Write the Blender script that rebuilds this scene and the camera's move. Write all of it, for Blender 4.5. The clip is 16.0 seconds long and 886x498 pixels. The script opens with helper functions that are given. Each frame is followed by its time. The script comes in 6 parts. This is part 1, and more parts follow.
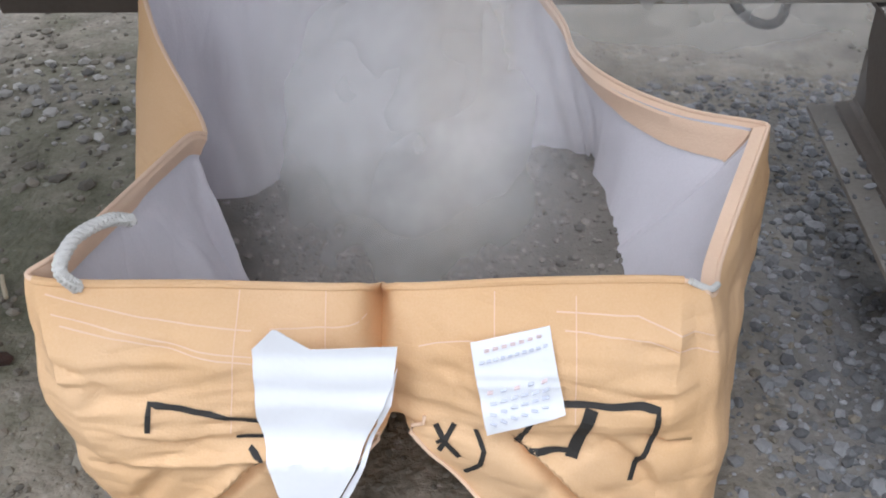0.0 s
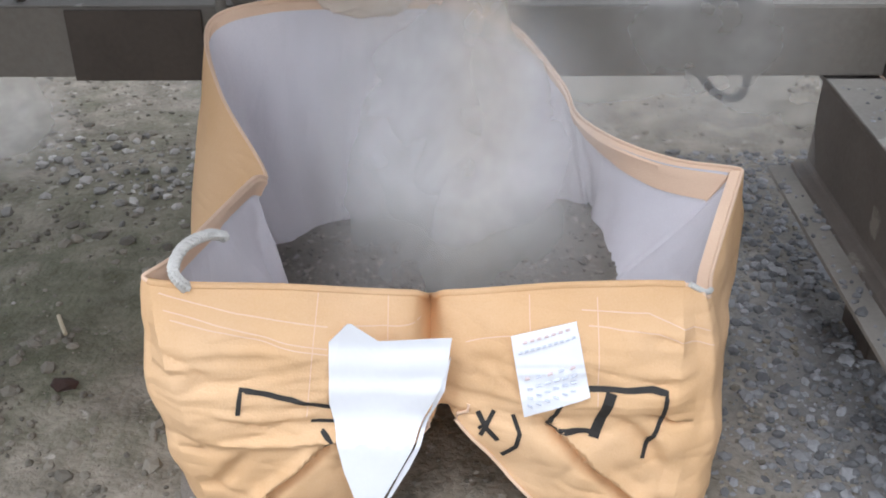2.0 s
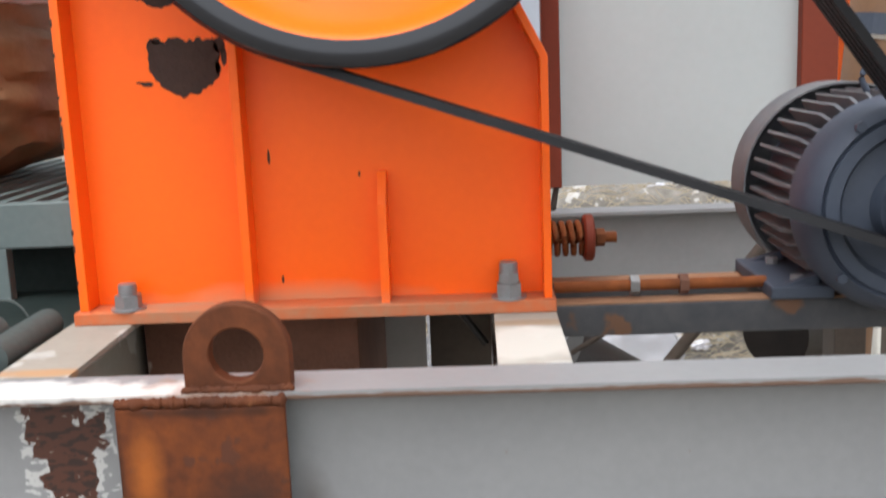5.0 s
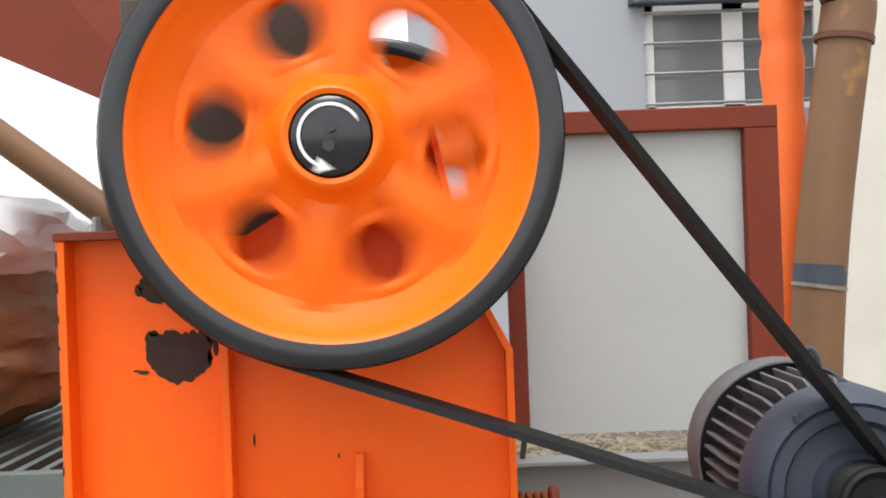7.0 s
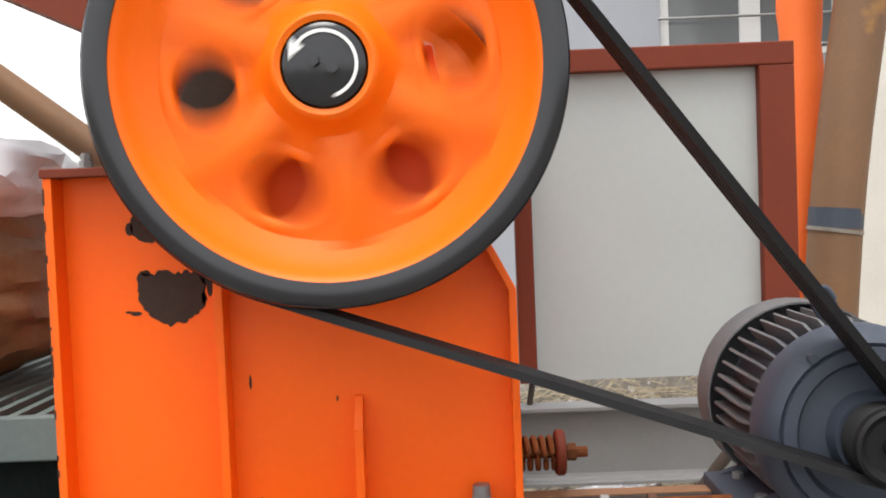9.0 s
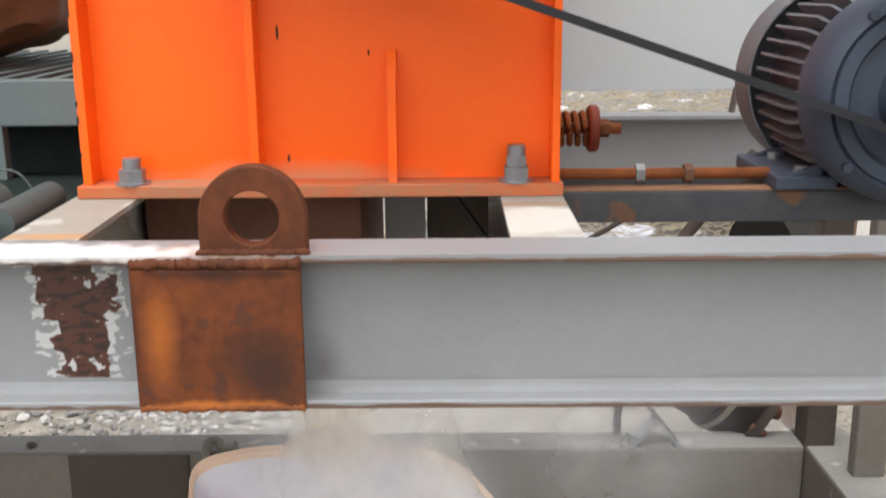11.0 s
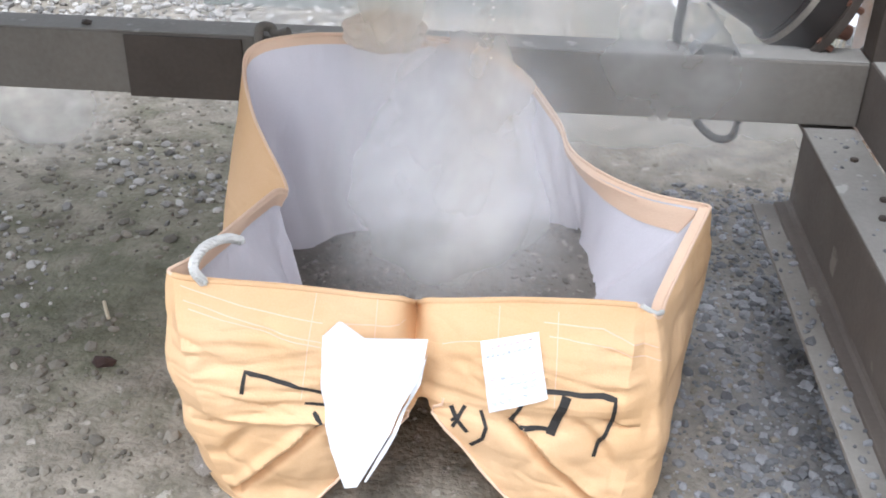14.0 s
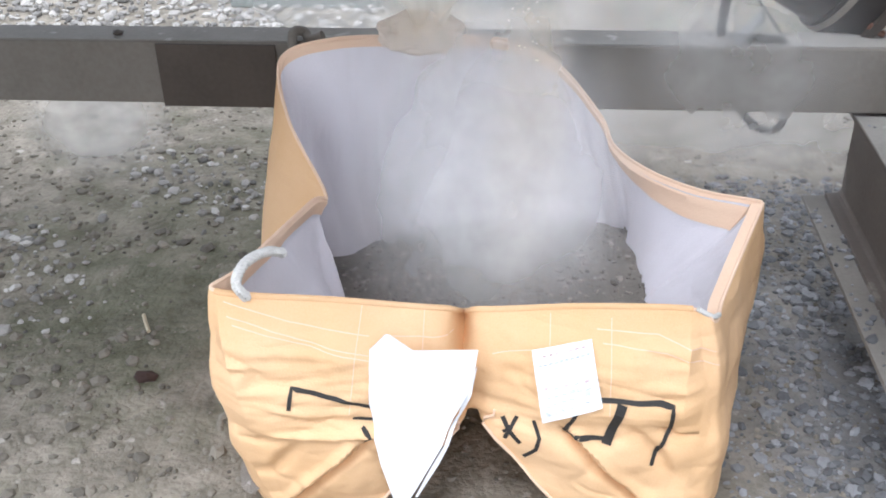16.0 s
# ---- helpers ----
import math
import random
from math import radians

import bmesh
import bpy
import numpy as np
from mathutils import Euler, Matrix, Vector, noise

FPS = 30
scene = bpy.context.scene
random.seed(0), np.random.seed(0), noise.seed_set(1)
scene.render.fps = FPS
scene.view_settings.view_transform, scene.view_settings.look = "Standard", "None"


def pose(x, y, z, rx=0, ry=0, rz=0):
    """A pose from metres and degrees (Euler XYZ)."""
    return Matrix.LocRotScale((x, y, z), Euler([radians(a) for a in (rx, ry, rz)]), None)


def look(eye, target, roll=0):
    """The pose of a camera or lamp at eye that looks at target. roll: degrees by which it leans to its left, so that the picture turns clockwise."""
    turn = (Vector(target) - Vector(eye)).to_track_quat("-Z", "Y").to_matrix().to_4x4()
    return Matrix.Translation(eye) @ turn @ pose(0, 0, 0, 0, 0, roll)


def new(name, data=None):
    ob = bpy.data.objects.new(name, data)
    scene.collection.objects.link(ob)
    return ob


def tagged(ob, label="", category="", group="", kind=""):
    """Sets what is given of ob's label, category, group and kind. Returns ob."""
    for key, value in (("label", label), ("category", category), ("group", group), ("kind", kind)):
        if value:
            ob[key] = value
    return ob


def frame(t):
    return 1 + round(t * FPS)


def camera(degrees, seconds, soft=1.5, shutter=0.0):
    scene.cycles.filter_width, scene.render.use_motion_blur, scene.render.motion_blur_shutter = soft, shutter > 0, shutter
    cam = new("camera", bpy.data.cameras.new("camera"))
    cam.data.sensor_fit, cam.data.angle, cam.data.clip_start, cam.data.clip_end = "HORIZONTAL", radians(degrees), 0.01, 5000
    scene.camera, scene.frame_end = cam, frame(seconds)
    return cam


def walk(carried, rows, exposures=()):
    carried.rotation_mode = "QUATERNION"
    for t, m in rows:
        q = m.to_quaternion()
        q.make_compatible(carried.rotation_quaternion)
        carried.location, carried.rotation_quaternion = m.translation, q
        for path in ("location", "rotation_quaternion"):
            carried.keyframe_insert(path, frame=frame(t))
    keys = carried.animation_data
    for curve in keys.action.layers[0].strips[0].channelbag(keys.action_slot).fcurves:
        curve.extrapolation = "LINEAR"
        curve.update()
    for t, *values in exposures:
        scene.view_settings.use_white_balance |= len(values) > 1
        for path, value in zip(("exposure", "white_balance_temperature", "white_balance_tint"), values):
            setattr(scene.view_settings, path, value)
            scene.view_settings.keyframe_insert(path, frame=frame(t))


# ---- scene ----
cam = camera(46.1, 16.0, soft=1.8, shutter=0.22)
METRES, EYE, TILT, LEAN, TURN = 2.0, 1.5, -37.0, 0.0, 0.0
PATH = [
    (0, (0.07, -0.023, 1.63), (-0.034, 1.56, 0.412), -2.0),
    (0.5, (0.07, -0.191, 1.619), (-0.051, 1.436, 0.463), -2.4),
    (1, (0.019, -0.257, 1.649), (-0.08, 1.383, 0.509), -1.9),
    (1.5, (-0.079, -0.35, 1.665), (-0.112, 1.323, 0.57), -0.6),
    (2, (-0.106, -0.418, 1.681), (-0.105, 1.289, 0.638), -0.1),
    (2.5, (-0.069, -0.45, 1.744), (-0.076, 1.276, 0.733), -0.7),
    (3, (-0.027, -0.484, 1.8), (-0.047, 1.272, 0.843), -1.5),
    (3.2, (-0.016, -0.5, 1.825), (-0.035, 1.274, 0.902), -1.8),
    (3.5, (-0.002, -0.518, 1.869), (-0.025, 1.288, 1.009), -2.3),
    (4, (0.017, -0.558, 1.967), (-0.001, 1.311, 1.255), -2.9),
    (4.3, (0.021, -0.539, 2.018), (0.012, 1.366, 1.409), -2.4),
    (4.5, (0.02, -0.544, 2.059), (0.015, 1.386, 1.534), -1.9),
    (4.6, (0.036, -0.548, 2.079), (0.025, 1.394, 1.597), -2.1),
    (5, (0.105, -0.588, 2.218), (0.037, 1.378, 1.8535), -2.25),
    (5.2, (0.110, -0.603, 2.238), (0.048, 1.378, 1.974), -2.4),
    (7.4, (0.113, -0.735, 2.411), (0.114, 1.265, 2.415), -2.0),
    (7.5, (0.116, -0.731, 2.411), (0.114, 1.269, 2.409), -2.0),
    (8, (0.126, -0.706, 2.39), (0.11, 1.294, 2.383), -2.4),
    (8.2, (0.135, -0.694, 2.388), (0.109, 1.306, 2.368), -2.4),
    (10.5, (0.08, -0.619, 2.212), (0.053, 1.353, 1.876), -1.9),
    (11, (0.038, -0.609, 2.133), (0.026, 1.329, 1.641), -0.5),
    (11.3, (0.029, -0.608, 2.093), (0.008, 1.303, 1.505), -0.2),
    (11.5, (0.044, -0.638, 2.065), (0.005, 1.255, 1.42), -0.5),
    (12, (0.033, -0.686, 1.963), (-0.017, 1.155, 1.181), 0.2),
    (12.3, (0.056, -0.673, 1.914), (-0.016, 1.118, 1.027), 0.8),
    (12.5, (0.061, -0.695, 1.878), (-0.014, 1.078, 0.955), 1.1),
    (13, (0.07, -0.688, 1.862), (-0.016, 1.035, 0.848), 1.8),
    (13.5, (0.07, -0.686, 1.851), (-0.03, 1.029, 0.826), 1.6),
    (14, (0.067, -0.677, 1.847), (-0.049, 1.038, 0.824), 1.2),
    (14.5, (0.053, -0.662, 1.847), (-0.076, 1.05, 0.821), 0.6),
    (15, (0.04, -0.643, 1.848), (-0.102, 1.065, 0.817), -0.0),
    (15.5, (0.03, -0.625, 1.847), (-0.128, 1.08, 0.813), -0.7),
    (16, (0.022, -0.605, 1.843), (-0.149, 1.097, 0.807), -1.4),
]
EXPOSURE = [(0.0, 0.20, 5850, 10), (1.5, 0.24, 5850, 10), (2.5, 0.34, 5950, 10), (3.4, 0.42, 6000, 10), (4.0, 0.32, 6050, 10), (4.4, 0.42, 6250, 10), (5.0, 0.56, 6250, 10), (8.2, 0.48, 6700, 10), (10.5, 0.52, 6450, 10), (11.5, 0.68, 6200, 10), (12.5, 0.72, 5850, 10), (16.0, 0.72, 5800, 10)]
walk(cam, [(t, look(eye, target, roll)) for t, eye, target, roll in PATH], EXPOSURE)

# ---- daylight: a white overcast sky ----
world = bpy.data.worlds.new("world")
scene.world = world
world.use_nodes = True
wn, wl = world.node_tree.nodes, world.node_tree.links
sky = wn.new("ShaderNodeTexSky")
sky.sky_type, sky.sun_disc = "NISHITA", False
sky.sun_elevation, sky.sun_rotation = radians(72), radians(200)
sky.dust_density = 2.5
pale = wn.new("ShaderNodeHueSaturation")
pale.inputs["Saturation"].default_value = 0.08
pale.inputs["Value"].default_value = 1.7
wl.new(sky.outputs["Color"], pale.inputs["Color"])
wl.new(pale.outputs["Color"], wn["Background"].inputs["Color"])
wn["Background"].inputs["Strength"].default_value = 0.15
sun_data = bpy.data.lights.new("sun", "SUN")
sun_data.energy, sun_data.angle, sun_data.color = 1.15, radians(30), (1.0, 0.98, 0.95)
sun = new("sun", sun_data)
sun.matrix_world = look((-0.8, -2.2, 6.5), (0, 0, 0))

# ---- materials ----


def material(name, colour, second, scale=6.0, rough=0.7, metal=0.0, bump=0.2, fine=90.0, spots=None, spot_scale=3.0, spot_at=0.6, amount=0.6, deep=0.004):
    """Two noises mix two colours; a third may lay spots of wear over them; the fine noise gives relief."""
    m = bpy.data.materials.new(name)
    m.use_nodes = True
    n, l = m.node_tree.nodes, m.node_tree.links
    b = n["Principled BSDF"]
    at = n.new("ShaderNodeTexCoord")
    broad, grain = n.new("ShaderNodeTexNoise"), n.new("ShaderNodeTexNoise")
    broad.inputs["Scale"].default_value, broad.inputs["Detail"].default_value = scale, 6
    grain.inputs["Scale"].default_value, grain.inputs["Detail"].default_value = fine, 4
    for t in (broad, grain):
        l.new(at.outputs["Object"], t.inputs["Vector"])
    add = n.new("ShaderNodeMath")
    add.operation = "MULTIPLY_ADD"
    l.new(grain.outputs["Fac"], add.inputs[0])
    add.inputs[1].default_value = 0.45
    l.new(broad.outputs["Fac"], add.inputs[2])
    ramp = n.new("ShaderNodeMapRange")
    l.new(add.outputs[0], ramp.inputs["Value"])
    ramp.inputs["From Min"].default_value, ramp.inputs["From Max"].default_value = 0.5, 0.95
    ramp.inputs["To Max"].default_value = amount
    mix = n.new("ShaderNodeMix")
    mix.data_type = "RGBA"
    mix.inputs["A"].default_value, mix.inputs["B"].default_value = (*colour, 1), (*second, 1)
    l.new(ramp.outputs["Result"], mix.inputs["Factor"])
    out = mix.outputs["Result"]
    if spots:
        wear = n.new("ShaderNodeTexNoise")
        wear.inputs["Scale"].default_value, wear.inputs["Detail"].default_value = spot_scale, 8
        l.new(at.outputs["Object"], wear.inputs["Vector"])
        cut = n.new("ShaderNodeMapRange")
        cut.inputs["From Min"].default_value, cut.inputs["From Max"].default_value = spot_at, spot_at + 0.04
        l.new(wear.outputs["Fac"], cut.inputs["Value"])
        over = n.new("ShaderNodeMix")
        over.data_type = "RGBA"
        over.inputs["B"].default_value = (*spots, 1)
        l.new(out, over.inputs["A"])
        l.new(cut.outputs["Result"], over.inputs["Factor"])
        out = over.outputs["Result"]
    l.new(out, b.inputs["Base Color"])
    b.inputs["Roughness"].default_value, b.inputs["Metallic"].default_value = rough, metal
    if bump:
        r = n.new("ShaderNodeBump")
        r.inputs["Strength"].default_value, r.inputs["Distance"].default_value = bump, deep
        l.new(grain.outputs["Fac"], r.inputs["Height"])
        l.new(r.outputs["Normal"], b.inputs["Normal"])
    return m


ORANGE = material("orange paint", (0.95, 0.128, 0.003), (0.84, 0.105, 0.003), 3, 0.42, 0, 0.06, 60)
WHEEL_ORANGE = material("wheel paint", (0.90, 0.160, 0.004), (0.83, 0.135, 0.004), 4, 0.38, 0, 0.04, 50)
BLACK = material("black rubber", (0.018, 0.019, 0.021), (0.035, 0.036, 0.04), 9, 0.45, 0, 0.1, 120)
TAR = material("tarred pipe", (0.016, 0.013, 0.012), (0.03, 0.024, 0.02), 9, 0.5, 0, 0.15, 90)
RIM = material("dark rim paint", (0.012, 0.013, 0.017), (0.024, 0.026, 0.031), 7, 0.16, 0.0, 0.05, 80)
MOTOR = material("motor grey paint", (0.034, 0.045, 0.068), (0.062, 0.072, 0.095), 5, 0.6, 0.0, 0.1, 70, (0.12, 0.12, 0.125), 8, 0.68)
# lighter motor paint: daylight on the fins and cowl is put into the colour
FIN = material("lit motor paint", (0.085, 0.092, 0.105), (0.17, 0.162, 0.155), 9, 0.6, 0, 0.1, 60)
GREY = material("grey beam paint", (0.228, 0.229, 0.230), (0.178, 0.180, 0.183), 4, 0.55, 0, 0.08, 60, (0.17, 0.09, 0.05), 9, 0.72)
DULL = material("dusty brown steel", (0.125, 0.11, 0.09), (0.21, 0.19, 0.165), 4, 0.75, 0, 0.15, 70, (0.26, 0.24, 0.21), 6, 0.73)
DARK = material("dark brown steel", (0.045, 0.034, 0.026), (0.09, 0.07, 0.055), 5, 0.6, 0.1, 0.15, 70)
RUST = material("rust", (0.26, 0.078, 0.02), (0.085, 0.03, 0.013), 7, 0.85, 0, 0.35, 34, amount=1.0)
DARKRUST = material("dark rust", (0.10, 0.042, 0.025), (0.17, 0.075, 0.045), 12, 0.85, 0, 0.5, 120, (0.26, 0.20, 0.16), 10, 0.72)
SCAR = material("scorched scar", (0.030, 0.014, 0.010), (0.055, 0.026, 0.017), 30, 0.9, 0, 0.6, 150)
PRIMER = material("red oxide primer", (0.175, 0.036, 0.018), (0.125, 0.027, 0.015), 3, 0.6, 0, 0.08, 60)
SHEET = material("pale grey sheet", (0.40, 0.43, 0.425), (0.35, 0.375, 0.37), 2, 0.5, 0, 0.03, 40)
WALL = material("grey render", (0.36, 0.38, 0.42), (0.32, 0.34, 0.38), 1.5, 0.9, 0, 0.1, 60)
CONCRETE = material("weathered concrete", (0.62, 0.60, 0.54), (0.50, 0.48, 0.43), 2, 0.9, 0, 0.3, 50, (0.28, 0.26, 0.23), 2, 0.66)
WHITE = material("white paint", (0.80, 0.80, 0.80), (0.72, 0.72, 0.73), 5, 0.5, 0, 0.03, 60)
PAPER = material("white paper", (0.80, 0.81, 0.84), (0.74, 0.75, 0.79), 6, 0.75, 0, 0.05, 80)
# second colour paints in, at random, the orange glow of shaded translucent cloth
CLOTH = material("ochre woven fabric", (0.75, 0.50, 0.29), (0.65, 0.375, 0.16), 3.5, 0.75, 0, 0.25, 260)
LINER = material("pale lilac liner", (0.74, 0.705, 0.745), (0.64, 0.605, 0.635), 5, 0.65, 0, 0.2, 200)
HEM = material("peach hem", (0.80, 0.58, 0.42), (0.72, 0.50, 0.34), 8, 0.75, 0, 0.25, 200)
ROPE = material("white rope", (0.70, 0.68, 0.64), (0.55, 0.53, 0.50), 40, 0.85, 0, 0.6, 220)
INK = material("black ink", (0.02, 0.018, 0.016), (0.035, 0.03, 0.026), 30, 0.7, 0, 0.1, 200)
REDINK = material("red ink", (0.72, 0.58, 0.58), (0.7, 0.58, 0.58), 30, 0.7, 0, 0.1, 200)
BLUEINK = material("blue ink", (0.60, 0.62, 0.71), (0.62, 0.65, 0.73), 30, 0.7, 0, 0.1, 200)
ZINC = material("zinc", (0.30, 0.305, 0.31), (0.20, 0.185, 0.17), 30, 0.4, 0.6, 0.2, 200)
HEAPSTONE = material("heap stones", (0.27, 0.245, 0.215), (0.18, 0.16, 0.14), 9, 0.95, 0, 0.4, 120)
DIM = material("dull brown steel", (0.085, 0.070, 0.058), (0.145, 0.124, 0.107), 5, 0.7, 0, 0.15, 70, (0.20, 0.18, 0.155), 7, 0.66)
GRIT = material("crushed stone", (0.235, 0.212, 0.185), (0.125, 0.112, 0.098), 9, 0.95, 0, 1.0, 180, (0.33, 0.31, 0.29), 40, 0.66)
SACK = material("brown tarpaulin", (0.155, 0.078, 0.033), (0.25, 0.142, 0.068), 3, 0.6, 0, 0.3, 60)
PLASTIC = material("white plastic film", (0.72, 0.72, 0.76), (0.60, 0.60, 0.65), 6, 0.35, 0, 0.3, 40)
TEAL = material("faded green steel", (0.09, 0.122, 0.118), (0.155, 0.19, 0.183), 4, 0.6, 0, 0.1, 60, (0.32, 0.33, 0.32), 6, 0.64)
# green steel taken near black: the shade under the feeder table painted in
DEEPGREEN = material("shade-darkened green steel", (0.010, 0.016, 0.015), (0.03, 0.04, 0.037), 5, 0.6, 0, 0.1, 60)
ROLLER = material("dull green steel", (0.045, 0.058, 0.054), (0.075, 0.09, 0.085), 6, 0.75, 0, 0.2, 60, (0.12, 0.13, 0.125), 9, 0.68)
PALLET = material("grey green plastic", (0.155, 0.185, 0.17), (0.22, 0.25, 0.235), 5, 0.6, 0, 0.1, 60)
TARP = material("grey tarpaulin", (0.085, 0.088, 0.095), (0.15, 0.152, 0.158), 5, 0.6, 0, 0.2, 60)
GREYFILM = material("grey plastic film", (0.34, 0.34, 0.36), (0.24, 0.24, 0.26), 6, 0.45, 0, 0.3, 40, (0.14, 0.14, 0.15), 9, 0.64)
PIPE = material("rusted brown pipe", (0.21, 0.105, 0.045), (0.13, 0.075, 0.05), 3, 0.6, 0.1, 0.2, 70, (0.30, 0.15, 0.05), 3, 0.62)
FABRIC = material("orange fabric", (0.88, 0.17, 0.025), (0.82, 0.13, 0.02), 3, 0.6, 0, 0.2, 60)
STEEL = material("bare steel", (0.30, 0.27, 0.23), (0.18, 0.15, 0.12), 20, 0.45, 0.6, 0.2, 120)
PALESTRAW = material("pale stalks", (0.50, 0.43, 0.31), (0.36, 0.29, 0.19), 20, 0.9, 0, 0.2, 100)
GRAIN = material("pale stone grains", (0.62, 0.57, 0.50), (0.48, 0.44, 0.39), 30, 0.9)
LITTER = material("trodden litter", (0.14, 0.125, 0.105), (0.27, 0.25, 0.22), 14, 0.95, 0, 0.8, 60, (0.52, 0.50, 0.47), 11, 0.6, 1.0)
STRAW = material("dry straw", (0.30, 0.23, 0.12), (0.22, 0.17, 0.09), 20, 0.9, 0, 0.2, 100)
WEED = material("weeds", (0.07, 0.10, 0.03), (0.13, 0.14, 0.06), 10, 0.85, 0, 0.2, 100)
PALESTONE = material("pale gravel", (0.28, 0.265, 0.245), (0.19, 0.18, 0.165), 9, 0.9, 0, 0.5, 120)
DARKSTONE = material("dark gravel", (0.15, 0.152, 0.16), (0.26, 0.26, 0.265), 7, 0.85, 0, 0.5, 120)
MIDSTONE = material("brown gravel", (0.20, 0.178, 0.145), (0.13, 0.114, 0.09), 7, 0.9, 0, 0.5, 120)
SOLE = material("dust-covered steel", (0.17, 0.155, 0.135), (0.26, 0.245, 0.225), 6, 0.9, 0, 0.5, 80)
DUSTCOAT = material("settled stone dust", (0.255, 0.24, 0.22), (0.17, 0.158, 0.142), 7, 0.95, 0, 0.5, 70, (0.34, 0.325, 0.30), 12, 0.62)
DUSTY = material("dusty orange", (0.52, 0.105, 0.022), (0.33, 0.17, 0.09), 7, 0.7, 0, 0.15, 60, amount=1.0)
WORN = material("worn grey paint", (0.30, 0.275, 0.23), (0.22, 0.195, 0.16), 7, 0.7, 0, 0.15, 60, (0.40, 0.385, 0.355), 9, 0.58)
RAG = material("dusty tan cloth", (0.66, 0.56, 0.47), (0.54, 0.44, 0.36), 8, 0.9, 0, 0.4, 90)
EARTH = material("packed earth", (0.305, 0.270, 0.220), (0.118, 0.103, 0.077), 8, 0.95, 0, 0.6, 46, (0.36, 0.33, 0.285), 17, 0.64, 1.0, deep=0.025)

PLATE = material("rusted plate", (0.200, 0.054, 0.012), (0.085, 0.025, 0.010), 6, 0.75, 0, 0.4, 60, (0.085, 0.03, 0.016), 30, 0.60, amount=1.0)
EYE = material("brown rust", (0.130, 0.039, 0.014), (0.060, 0.020, 0.009), 12, 0.8, 0, 0.4, 70, (0.21, 0.085, 0.035), 16, 0.64, amount=1.0)
RAIL = material("dark scaled steel", (0.05, 0.052, 0.058), (0.10, 0.095, 0.092), 16, 0.6, 0.2, 0.25, 60, (0.15, 0.075, 0.04), 10, 0.62)
RAILTOP = material("dusty rust", (0.30, 0.16, 0.085), (0.20, 0.095, 0.05), 12, 0.9, 0, 0.3, 80)
BELT = material("black belt rubber", (0.010, 0.010, 0.011), (0.019, 0.019, 0.021), 9, 0.55, 0, 0.1, 120)
BEAM_FRONT = GREY.copy()
BEAM_FRONT.name = "front beam paint"
SIDE = ORANGE.copy()
SIDE.name = "orange side paint"
CROSS = WORN.copy()
CROSS.name = "flaking cross beam paint"


def stain_or_shade(m, colour, centre, size, strength, ragged=1.2, scale=14.0, soft=0.5):
    """A blotch of dirt, rust, wear or painted shading of its own shape at one place on a thing."""
    n, l = m.node_tree.nodes, m.node_tree.links
    b = n["Principled BSDF"]
    had = b.inputs["Base Color"].links[0].from_socket
    at = n.new("ShaderNodeTexCoord")
    off, sc, ln = n.new("ShaderNodeVectorMath"), n.new("ShaderNodeVectorMath"), n.new("ShaderNodeVectorMath")
    off.operation, sc.operation, ln.operation = "SUBTRACT", "DIVIDE", "LENGTH"
    off.inputs[1].default_value, sc.inputs[1].default_value = centre, size
    l.new(at.outputs["Object"], off.inputs[0])
    l.new(off.outputs[0], sc.inputs[0])
    l.new(sc.outputs[0], ln.inputs[0])
    rag = n.new("ShaderNodeTexNoise")
    rag.inputs["Scale"].default_value, rag.inputs["Detail"].default_value = scale, 7
    l.new(at.outputs["Object"], rag.inputs["Vector"])
    mad = n.new("ShaderNodeMath")
    mad.operation = "MULTIPLY_ADD"
    l.new(rag.outputs["Fac"], mad.inputs[0])
    mad.inputs[1].default_value = ragged
    l.new(ln.outputs["Value"], mad.inputs[2])
    mask = n.new("ShaderNodeMapRange")
    mid = 1 + ragged * 0.5
    mask.inputs["From Min"].default_value, mask.inputs["From Max"].default_value = mid - soft, mid
    mask.inputs["To Min"].default_value, mask.inputs["To Max"].default_value = strength, 0.0
    l.new(mad.outputs[0], mask.inputs["Value"])
    over = n.new("ShaderNodeMix")
    over.data_type = "RGBA"
    over.inputs["B"].default_value = (*colour, 1)
    l.new(had, over.inputs["A"])
    l.new(mask.outputs["Result"], over.inputs["Factor"])
    l.new(over.outputs["Result"], b.inputs["Base Color"])


# the rusty plate: bright rust at one side, darker low at the other and along top and left edges
stain_or_shade(PLATE, (0.40, 0.115, 0.018), (-0.365, 0.77, 1.66), (0.03, 0.1, 0.09), 0.65, 1.0, 9, 0.9)
stain_or_shade(PLATE, (0.035, 0.018, 0.013), (-0.215, 0.77, 1.615), (0.075, 0.1, 0.075), 0.85, 1.4, 11, 0.9)
stain_or_shade(PLATE, (0.030, 0.013, 0.008), (-0.285, 0.77, 1.752), (0.12, 0.1, 0.012), 0.8, 1.6, 22, 0.7)
stain_or_shade(PLATE, (0.040, 0.016, 0.009), (-0.40, 0.77, 1.66), (0.007, 0.1, 0.10), 0.7, 1.2, 24, 0.8)
stain_or_shade(PLATE, (0.50, 0.16, 0.03), (-0.285, 0.77, 1.555), (0.12, 0.1, 0.014), 0.7, 1.0, 30, 0.6)
